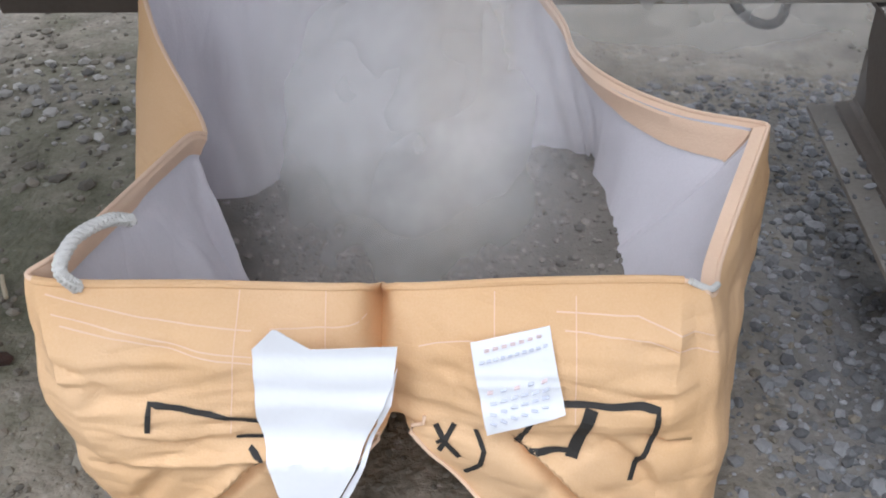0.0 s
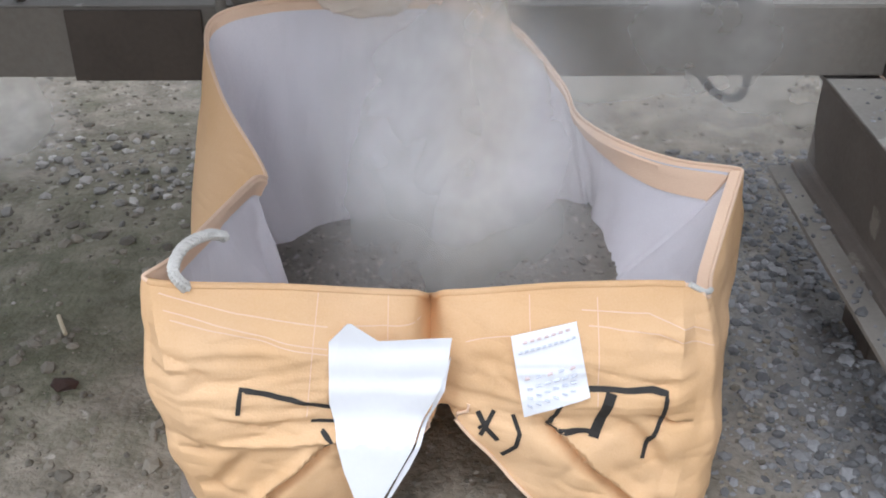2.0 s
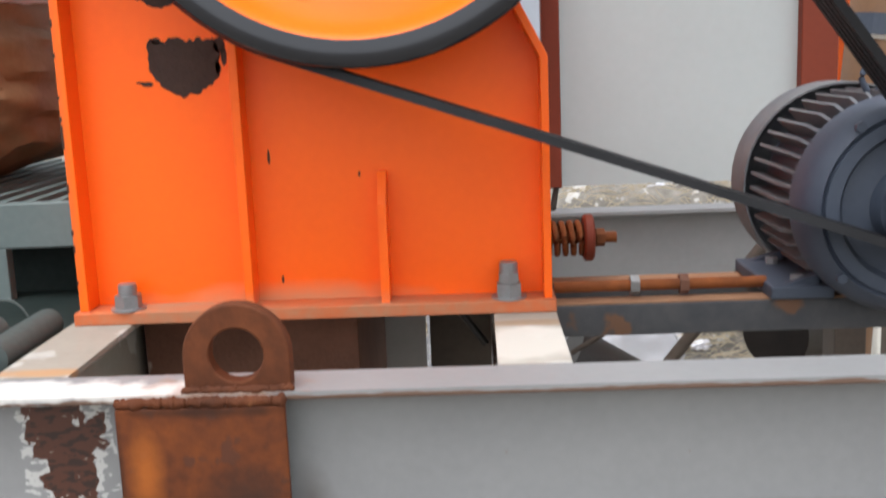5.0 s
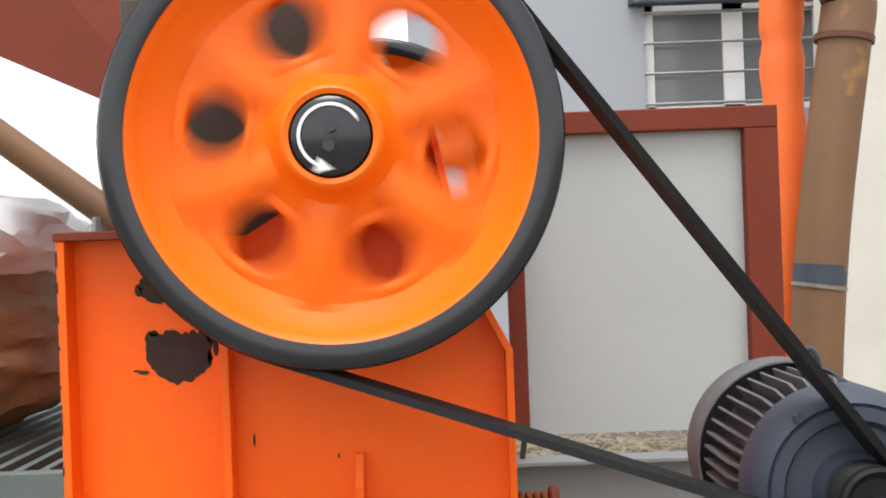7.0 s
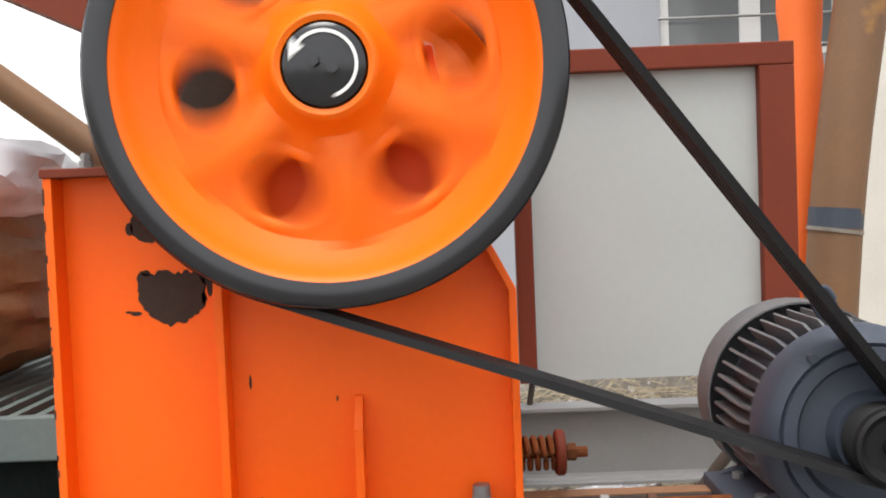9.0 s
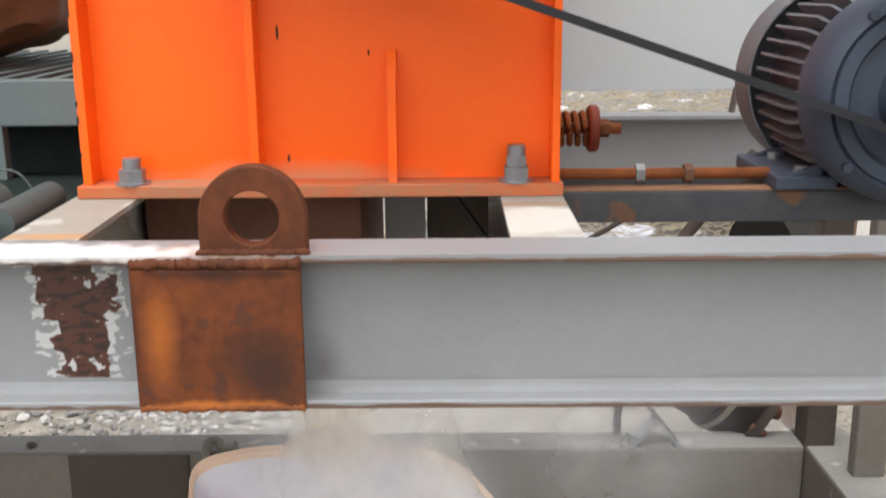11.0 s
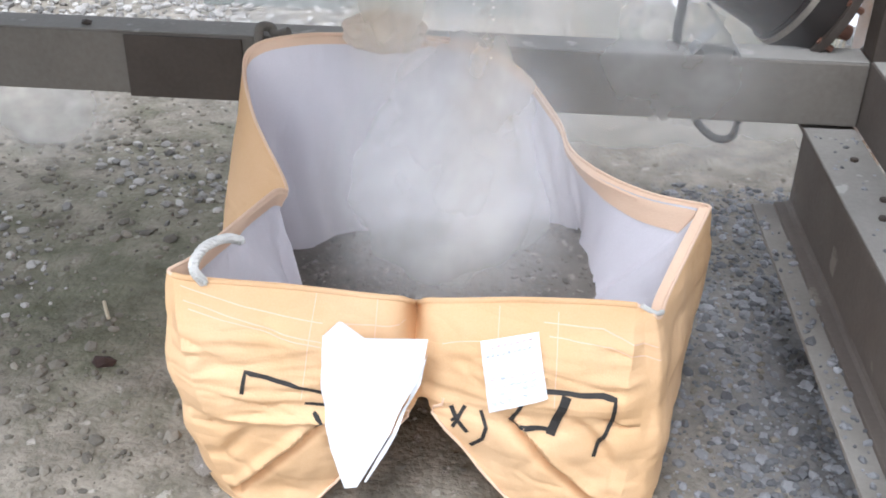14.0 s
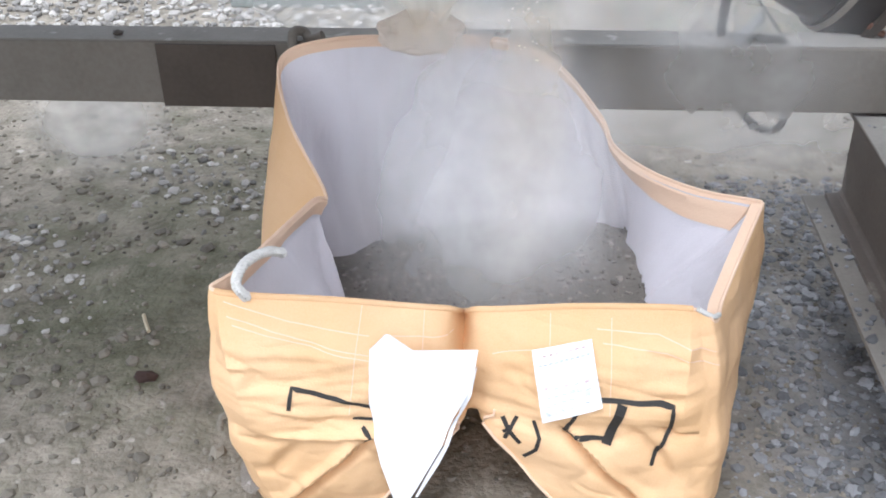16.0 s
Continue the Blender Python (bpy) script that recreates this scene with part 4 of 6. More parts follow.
for a in (0.6, 2.2, 3.9, 5.4):
    c = Vector((MX + 0.166 * math.cos(a), 1.121, MZ + 0.166 * math.sin(a)))
    bm = bmesh.new()
    rod(bm, c, c + Vector((0, -0.014, 0)), 0.009, 6)
    part("bell_bolt", bm, MOTOR, bell)
for k in range(40):
    a = 2 * math.pi * k / 40
    if -2.3 < math.atan2(math.sin(a), math.cos(a)) < -0.85:
        continue
    bm = bmesh.new()
    vs = [bm.verts.new(p) for p in ((0.148, 1.205, 0), (0.158, 1.205, 0), (0.184, 1.272, 0), (0.184, 1.455, 0), (0.148, 1.455, 0))]
    f = bm.faces.new(vs)
    e = bmesh.ops.extrude_face_region(bm, geom=[f])
    bmesh.ops.translate(bm, vec=(0, 0, 0.0055), verts=[v for v in e["geom"] if isinstance(v, bmesh.types.BMVert)])
    bmesh.ops.transform(bm, matrix=Matrix.Translation((MX, 0, MZ)) @ Matrix.Rotation(-a, 4, "Y"), verts=bm.verts)
    part("fin", bm, FIN, motor)
bm = bmesh.new()
lathe(bm, [(0.191, 1.462), (0.195, 1.462), (0.195, 1.56), (0.176, 1.59), (0.0, 1.6)], 48, centre=(MX, 0, MZ))
part("fan_cowl", bm, FIN, motor, "grey sheet fan cowl", True)
for sx in (-1, 1):
    bm = bmesh.new()
    x0 = MX + sx * 0.155
    box(bm, x0 - 0.055, x0 + 0.055, 1.20, 1.46, 1.776, 1.80, 0.004)
    for y in (1.21, 1.43):
        vs = [bm.verts.new(p) for p in ((x0 - sx * 0.0 - 0.03, y, 1.80), (x0 + 0.03, y, 1.80), (MX + sx * 0.145, y, 1.90), (MX + sx * 0.09, y, 1.83))]
        f = bm.faces.new(vs)
        e = bmesh.ops.extrude_face_region(bm, geom=[f])
        bmesh.ops.translate(bm, vec=(0, 0.02, 0), verts=[v for v in e["geom"] if isinstance(v, bmesh.types.BMVert)])
    part("foot", bm, MOTOR, motor, "grey cast motor foot")
    for y in (1.24, 1.40):
        bm = bmesh.new()
        rod(bm, (x0 - sx * 0.0, y, 1.80), (x0, y, 1.812), 0.012, 6)
        part("foot_bolt", bm, ZINC, motor)
bm = bmesh.new()
tube(bm, spline([(MX, 1.33, MZ + 0.168), (MX - 0.02, 1.33, MZ + 0.205), (MX, 1.33, MZ + 0.235), (MX + 0.02, 1.33, MZ + 0.205), (MX, 1.33, MZ + 0.168)], 6), 0.006, 8)
part("lifting_eye", bm, MOTOR, motor, "", True)
pulley = new("pulley")
pulley.parent = motor
pulley.location = (MX, 1.03, MZ)
bm = bmesh.new()
lathe(bm, [(0.0, -0.02), (0.018, -0.02), (0.018, -0.008), (0.045, -0.008), (0.058, -0.02), (0.064, -0.016), (0.064, 0.0), (0.054, 0.008), (0.064, 0.016), (0.054, 0.026), (0.064, 0.034), (0.054, 0.044), (0.064, 0.052), (0.054, 0.062), (0.064, 0.07), (0.064, 0.085), (0.03, 0.086), (0.03, 0.09), (0.0, 0.09)], 48)
part("sheave", bm, BELT, pulley, "black grooved pulley", True)
bm = bmesh.new()
rod(bm, (0.0, -0.028, 0), (0.0, -0.02, 0), 0.012, 6)
part("shaft_nut", bm, DARKRUST, pulley)
# five V-belts round flywheel and pulley
belts = thing("drive_belts", "black V-belts running from motor pulley to flywheel", "belt")
d = Vector((MX - HUB.x, 0, MZ - HUB.z))
dist, base = d.length, math.atan2(d.z, d.x)
R1, R2 = 0.388, 0.064
spread = math.acos((R1 - R2) / dist)
for k in range(5):
    y = 1.036 + 0.0185 * k
    loop = []
    for i in range(49):
        a = base + spread + (2 * math.pi - 2 * spread) * i / 48
        loop.append((HUB.x + R1 * math.cos(a), HUB.z + R1 * math.sin(a)))
    for i in range(17):
        a = base - spread + 2 * spread * i / 16
        loop.append((MX + R2 * math.cos(a), MZ + R2 * math.sin(a)))
    bm = bmesh.new()
    rings = []
    cxm, czm = HUB.x, HUB.z
    for i, (x, z) in enumerate(loop):
        p, q = loop[i - 1], loop[(i + 1) % len(loop)]
        t = Vector((q[0] - p[0], 0, q[1] - p[1])).normalized()
        nrm = Vector((t.z, 0, -t.x))
        c = Vector((x, y, z))
        rings.append([bm.verts.new(c + nrm * u + Vector((0, v, 0))) for u, v in ((0.009, -0.0090), (0.009, 0.0090), (-0.005, 0.0055), (-0.005, -0.0055))])
    for i in range(len(rings)):
        u, v = rings[i], rings[(i + 1) % len(rings)]
        for j in range(4):
            bm.faces.new((u[j], u[(j + 1) % 4], v[(j + 1) % 4], v[j]))
    part("belt", bm, BELT, belts)
# take-up screw
screw = thing("take_up_screw", "rusty adjusting screw with bright nuts on the motor rail", "screw")
bm = bmesh.new()
rod(bm, (0.24, 1.262, 1.797), (0.62, 1.262, 1.797), 0.0105, 14)
part("rod", bm, RUST, screw, "", True)
for x, mt in ((0.385, ZINC), (0.473, DARKRUST)):
    bm = bmesh.new()
    rod(bm, (x - 0.008, 1.262, 1.797), (x + 0.008, 1.262, 1.797), 0.0185, 6)
    part("nut", bm, mt, screw)

# ---- feed hopper and tube above, sack and feeder table beside ----
hopper = thing("feed_hopper", "red-brown steel feed hopper sloping into the crusher", "hopper")
bm = bmesh.new()
vs = [bm.verts.new(p) for p in ((-1.9, 2.1, 3.36), (-0.42, 1.55, 2.66), (-0.06, 1.5, 2.62), (-0.02, 1.5, 3.0), (-0.6, 1.9, 4.3), (-1.9, 2.1, 4.3))]
f = bm.faces.new(vs)
e = bmesh.ops.extrude_face_region(bm, geom=[f])
bmesh.ops.translate(bm, vec=(0, 0.012, 0), verts=[v for v in e["geom"] if isinstance(v, bmesh.types.BMVert)])
part("side_sheet", bm, PRIMER, hopper)
bm = bmesh.new()
vs = [bm.verts.new(p) for p in ((-1.9, 2.112, 3.36), (-0.42, 1.562, 2.66), (-0.42, 2.0, 2.66), (-1.9, 3.0, 3.36))]
f = bm.faces.new(vs)
e = bmesh.ops.extrude_face_region(bm, geom=[f])
bmesh.ops.translate(bm, vec=(0, 0, 0.012), verts=[v for v in e["geom"] if isinstance(v, bmesh.types.BMVert)])
part("floor_sheet", bm, PRIMER, hopper)
bm = bmesh.new()
rod(bm, (-3.2, 3.0, 4.2), (-0.6, 3.0, 2.2), 0.055, 20)
rod(bm, (-3.1, 3.0, 0.0), (-3.1, 3.0, 4.15), 0.05, 16)
tagged(part("feed_tube", bm, PIPE, smooth=True), "brown steel tube slanting down behind the crusher", "tube")

table = thing("feeder_table", "faded green steel table with a grated top", "table")
part("front_edge", cubes((-2.2, -0.70, 1.50, 1.53, 1.86, 1.955), bevel=0.004), TEAL, table)
part("side_edge", cubes((-0.70, -0.67, 1.50, 2.6, 1.86, 1.955), bevel=0.004), TEAL, table)
# skirt, tray and shelf carry the cavity's shade in their colour
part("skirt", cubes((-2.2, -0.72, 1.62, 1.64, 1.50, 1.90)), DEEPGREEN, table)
part("tray", cubes((-2.2, -0.70, 1.532, 2.6, 1.875, 1.895)), DEEPGREEN, table, "tray under the slats, darkened for the shade there")
for i in range(26):
    x = -2.18 + 0.058 * i
    part("slat", cubes((x, x + 0.02, 1.53, 2.6, 1.93, 1.952)), TEAL, table)
for x in (-2.15, -1.95):
    part("leg", cubes((x - 0.025, x + 0.025, 1.50, 1.55, 0, 1.86), bevel=0.003), TEAL, table)
for x in (-2.15, -1.95):
    part("leg", cubes((x - 0.025, x + 0.025, 2.5, 2.55, 0, 1.86), bevel=0.003), TEAL, table)
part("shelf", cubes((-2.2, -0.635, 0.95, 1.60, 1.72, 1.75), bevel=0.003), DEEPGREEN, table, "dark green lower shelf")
part("hanger", cubes((-0.90, -0.87, 1.50, 1.53, 1.75, 1.86), bevel=0.002), TEAL, table, "pale green hanger strip")
for x, y1, r, z in ((-0.720, 1.08, 0.038, 1.788), (-0.664, 1.19, 0.027, 1.777), (-0.80, 1.12, 0.034, 1.784)):
    bm = bmesh.new()
    k = 9
    lathe(bm, [(0.002, 0.96)] + [(r, 0.965)] + [(r * math.cos(q), y1 + r * 0.5 * math.sin(q)) for q in (math.pi / 2 * j / k for j in range(k))] + [(0.002, y1 + r * 0.5)], 24, centre=(x, 0, z))
    tagged(part("steel_bar", bm, ROLLER, smooth=True), "dark green rounded steel bar lying on the shelf", "bar", "bars on the feeder shelf")
for x, y in ((-0.72, 1.02), (-0.71, 1.14)):
    bm = bmesh.new()
    tube(bm, spline([(x - 0.13, y, 1.752), (x - 0.08, y, 1.815), (x, y, 1.833), (x + 0.035, y, 1.80), (x + 0.045, y, 1.752)], 8), 0.0022, 7)
    tagged(part("wire", bm, ROLLER, smooth=True), "thin wire looped over the steel bars", "wire", "wires on the feeder shelf")


def lumpy(name, mat, centre, size, seed, amp, parent=None, label="", power=3.2, detail=4):
    bm = bmesh.new()
    bmesh.ops.create_icosphere(bm, subdivisions=detail, radius=1)
    for v in bm.verts:
        d = v.co.normalized()
        k = (abs(d.x) ** power + abs(d.y) ** power + abs(d.z) ** power) ** (-1 / power)
        p = d * k
        w = noise.noise((p.x * 2.1 + seed, p.y * 2.1, p.z * 3.1)) + 0.5 * noise.noise((p.x * 6 + seed, p.y * 6, p.z * 9))
        p *= 1 + amp * w
        v.co = Vector((centre[0] + p.x * size[0], centre[1] + p.y * size[1], centre[2] + p.z * size[2]))
    return part(name, bm, mat, parent, label, True)


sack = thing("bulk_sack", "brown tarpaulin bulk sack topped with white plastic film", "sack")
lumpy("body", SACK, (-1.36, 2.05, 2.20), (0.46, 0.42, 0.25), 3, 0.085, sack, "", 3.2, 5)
lumpy("film", PLASTIC, (-1.36, 2.03, 2.47), (0.47, 0.43, 0.13), 9, 0.10, sack, "white plastic film over the sack")

# ---- pipe lying on the rear beam ----
big = thing("black_pipe", "large black steel pipe end strapped on the rear beam", "pipe")
p0, p1 = Vector((0.33, 2.40, 1.28)), Vector((0.86, 2.40, 0.96))
bm = bmesh.new()
rod(bm, p0, p1, 0.150, 40)
part("pipe", bm, TAR, big, "", True)
dd = (p1 - p0).normalized()
bm = bmesh.new()
rod(bm, p1, p1 + dd * 0.11, 0.160, 40)
part("collar", bm, TAR, big, "", True)
bm = bmesh.new()
rod(bm, p1 + dd * 0.11, p1 + dd * 0.135, 0.178, 40)
part("flange", bm, DARK, big, "dark rusty flange with bolts", True)
for k in range(8):
    a = 2 * math.pi * k / 8 + 0.3
    side = Vector((0, 1, 0)) * math.cos(a) + dd.cross(Vector((0, 1, 0))) * math.sin(a)
    bm = bmesh.new()
    c = p1 + dd * 0.105 + side * 0.165
    rod(bm, c, c + dd * 0.05, 0.010, 6)
    part("flange_bolt", bm, DARKRUST, big)
bm = bmesh.new()
rod(bm, p1 + dd * 0.012, p1 + dd * 0.030, 0.165, 40)
part("strap", bm, STEEL, big, "pale steel strap")
bm = bmesh.new()
rod(bm, (1.06, 2.42, 0.83), (0.96, 2.40, 0.86), 0.024, 16)
part("stub", bm, DARKRUST, big)
cradle = thing("pipe_cradle", "grey steel angle cradle standing on the rear beam", "bracket")
for a, c in (((0.565, 0.83), (0.63, 0.905)), ((0.70, 0.83), (0.60, 0.96))):
    bm = bmesh.new()
    v = Vector((c[0] - a[0], 0, c[1] - a[1]))
    box(bm, 0, v.length, 2.17, 2.24, -0.004, 0.004, 0, Matrix.Translation((a[0], 0, a[1])) @ Matrix.Rotation(-math.atan2(v.z, v.x), 4, "Y"))
    part("angle", bm, ZINC, cradle)
bm = bmesh.new()
tube(bm, spline([(0.60, 2.33, 1.22), (0.535, 2.20, 1.12), (0.520, 2.17, 0.98), (0.545, 2.31, 0.80), (0.62, 2.40, 0.58), (0.70, 2.43, 0.475), (0.765, 2.43, 0.465), (0.785, 2.43, 0.53), (0.78, 2.44, 0.70)], 8), 0.013, 12)
tagged(part("black_hose", bm, BLACK, smooth=True), "black rubber hose looping under the rear beam", "hose")

# ---- slatted pallet box with tarpaulin, rubbish ----
pallet = thing("vent_crate", "grey-green plastic crate lid with rows of slots", "crate")
bm = bmesh.new()
holes = []
for i in range(9):
    for j in range(4):
        holes += [(-1.45 + 0.065 * i, 0.16 + 0.13 * j), (-0.34 + 0.045 * i, 0.14 + 0.13 * j)]
sheet(bm, [(-1.70, 0), (0.10, 0), (0.10, 0.8), (-1.70, 0.8)], [[(x, z), (x + 0.03, z), (x + 0.03, z + 0.07), (x, z + 0.07)] for x, z in holes], 0, 0.02)
bmesh.ops.transform(bm, matrix=Matrix.Translation((0, 4.98, 0.165)) @ Matrix.Rotation(radians(90), 4, "X") @ Matrix.Diagonal((1, 1, 1, 1)), verts=bm.verts)
for v in bm.verts:
    v.co.y = 4.98 + abs(v.co.y - 4.98) if v.co.y < 4.98 else v.co.y
part("lid", bm, PALLET, pallet)
part("front", cubes((-1.70, 0.10, 4.965, 4.985, 0.0, 0.165), bevel=0.006), PALLET, pallet)
part("body", cubes((-1.66, 0.06, 5.02, 5.76, 0.0, 0.12)), DARK, pallet)


def cloth(name, x0, x1, y0, y1, z, amp, seed, mat, label):
    bm = bmesh.new()
    g = []
    nx, ny = 50, 40
    for j in range(ny + 1):
        row = []
        for i in range(nx + 1):
            u, v = i / nx, j / ny
            x, y = x0 + (x1 - x0) * u, y0 + (y1 - y0) * v
            edge = min(u, 1 - u, v, 1 - v)
            h = z(u, v) + amp * (abs(noise.noise((u * 5 + seed, v * 4, 1))) + 0.5 * noise.noise((u * 13, v * 11, seed)))
            row.append(bm.verts.new((x + 0.06 * noise.noise((u * 4, v * 4, seed)), y + 0.06 * noise.noise((u * 4, v * 4, seed + 5)), max(0.01, h))))
        g.append(row)
    for a, c in zip(g, g[1:]):
        for i in range(nx):
            bm.faces.new((a[i], a[i + 1], c[i + 1], c[i]))
    return tagged(part(name, bm, mat, smooth=True), label, "tarpaulin")


cloth("tarpaulin", -1.12, -0.40, 5.22, 6.3, lambda u, v: 0.20 + 0.55 * v * (1 - (2 * u - 1) ** 4), 0.10, 2, TARP, "crumpled grey tarpaulin draped over the crate")
cloth("tarpaulin", -0.25, 0.50, 5.55, 6.3, lambda u, v: (0.22 if u < 0.55 else 0.05) + 0.4 * v * (1 - u), 0.12, 7, TARP, "crumpled grey tarpaulin lying behind the crate")
lumpy("plastic_bag", PLASTIC, (0.92, 5.2, 0.10), (0.16, 0.12, 0.12), 5, 0.35, None, "", 2.2, 3)
tagged(bpy.data.objects["plastic_bag"], "crumpled white plastic bag on the ground", "plastic bag")
ob = lumpy("plastic_sack", PLASTIC, (1.95, 4.75, 0.10), (0.22, 0.14, 0.13), 8, 0.25, None, "", 2.2, 3)
tagged(ob, "crumpled white plastic sack on the ground", "plastic bag")
bank = lumpy("rubbish_bank", LITTER, (1.55, 6.45, 0.35), (1.60, 0.50, 1.02), 31, 0.07, None, "", 7.0, 5)
tagged(bank, "bank of dry straw and earth behind the panel", "earth bank")
rb = random.Random(17)
for i in range(26):
    x, z = rb.uniform(0.35, 2.1), rb.uniform(0.2, 1.36)
    r = rb.uniform(0.05, 0.12)
    ob = lumpy("plastic_scrap", PLASTIC if i % 3 else WORN, (x, 5.98 + 0.10 * (z - 0.7) + (0.16 if z > 1.1 else 0), z), (r * 1.3, 0.05, r * 0.6), 40 + i, 0.5, None, "", 2.2, 3)
    tagged(ob, "torn scrap of pale plastic on the straw bank", "plastic scrap", "rubbish on the bank")
V, T = [], []
for i in range(5200):
    x, z = rb.uniform(0.0, 2.4), rb.uniform(0.05, 1.46)
    y = 5.90 + (0.45 if z > 1.15 else 0.1) * rb.random()
    a, ln_ = rb.uniform(-1.2, 4.3), rb.uniform(0.06, 0.22)
    dx, dz, w = math.cos(a) * ln_, math.sin(a) * ln_ * 0.6, 0.0035
    k = len(V)
    V += [(x, y, z - w), (x, y, z + w), (x + dx * 0.5, y - 0.03, z + dz * 0.5 + w + 0.01), (x + dx * 0.5, y - 0.03, z + dz * 0.5 - w + 0.01), (x + dx, y, z + dz)]
    T += [(k, k + 3, k + 2, k + 1), (k + 3, k + 4, k + 2)]
me = bpy.data.meshes.new("straw_stalks")
me.from_pydata(V, [], T)
me.materials.append(PALESTRAW)
tagged(new("straw_stalks", me), "pale dry stalks tangled on the bank", "straw", kind="stuff")
# what lies behind under the motor rails
ob = lumpy("printed_sack", GREYFILM, (0.98, 5.62, 0.27), (0.36, 0.22, 0.34), 51, 0.16, None, "", 2.6, 4)
tagged(ob, "grey-white plastic sack lying at the foot of the bank", "sack")
ob = lumpy("grey_sack", TARP, (0.42, 5.75, 0.25), (0.30, 0.25, 0.30), 57, 0.25, None, "", 2.4, 4)
tagged(ob, "crumpled grey sack lying behind the crate", "sack")
rnd = random.Random(11)
for name, p, r, long_, mt, lab in (("lump", (-1.064, 1.66, 0.012), 0.024, 1.9, SCAR, "flat black lump of stone on the earth"), ("clod", (-1.19, 2.20, 0.838), 0.016, 1.0, DARK, "dark pebble lying on the beam")):
    bm = bmesh.new()
    blob(bm, (0, 0, 0), r, rnd, 0.6)
    bmesh.ops.transform(bm, matrix=Matrix.Translation(p) @ Matrix.Diagonal((long_, 1, 1, 1)), verts=bm.verts)
    tagged(part(name, bm, mt), lab, "stone")
bm = bmesh.new()
tube(bm, [Vector(p) for p in ((-1.175, 1.96, 0.012), (-1.155, 1.92, 0.014), (-1.130, 1.875, 0.012))], 0.006, 7)
tagged(part("twig", bm, PALESTRAW, smooth=True), "short pale dry twig lying on the earth", "twig")

# ---- the bulk bag ----
bag = thing("bulk_bag", "ochre woven bulk bag with white liner, open for filling", "bag")
RIMS = [(-0.654, 1.204, 0.620), (-0.40, 1.25, 0.575), (-0.121, 1.312, 0.519), (0.14, 1.30, 0.545), (0.375, 1.31, 0.540), (0.430, 1.315, 0.505), (0.462, 1.42, 0.495),
        (0.530, 1.59, 0.525), (0.594, 1.745, 0.557), (0.600, 1.768, 0.561), (0.582, 1.785, 0.560), (0.46, 1.86, 0.545), (0.335, 1.95, 0.555), (0.245, 2.04, 0.585), (0.205, 2.085, 0.655), (0.08, 2.125, 0.79), (-0.068, 2.135, 0.855), (-0.33, 2.135, 0.862), (-0.56, 2.13, 0.852), (-0.700, 2.11, 0.80),
        (-0.655, 1.96, 0.685), (-0.530, 1.785, 0.552), (-0.548, 1.70, 0.572), (-0.62, 1.30, 0.625)]
FEET = [(-0.535, 1.16), (-0.39, 1.15), (-0.121, 1.17), (0.14, 1.15), (0.34, 1.16), (0.44, 1.20), (0.485, 1.38),
        (0.515, 1.55), (0.535, 1.72), (0.535, 1.76), (0.52, 1.80), (0.49, 1.86), (0.46, 1.95), (0.42, 2.02), (0.36, 2.06), (0.2, 2.08), (-0.068, 2.09), (-0.33, 2.09), (-0.56, 2.08), (-0.79, 2.03),
        (-0.80, 1.90), (-0.74, 1.75), (-0.69, 1.6), (-0.64, 1.27)]
STEPS, ROWS_UP, FRONT = 28, 90, 4 * 28
rim = spline(RIMS, STEPS, True)
feet = spline([(x, y, 0.0) for x, y in FEET], STEPS, True)
XC, APEX = -0.105, 0.300
cen = Vector((-0.05, 1.65, 0))


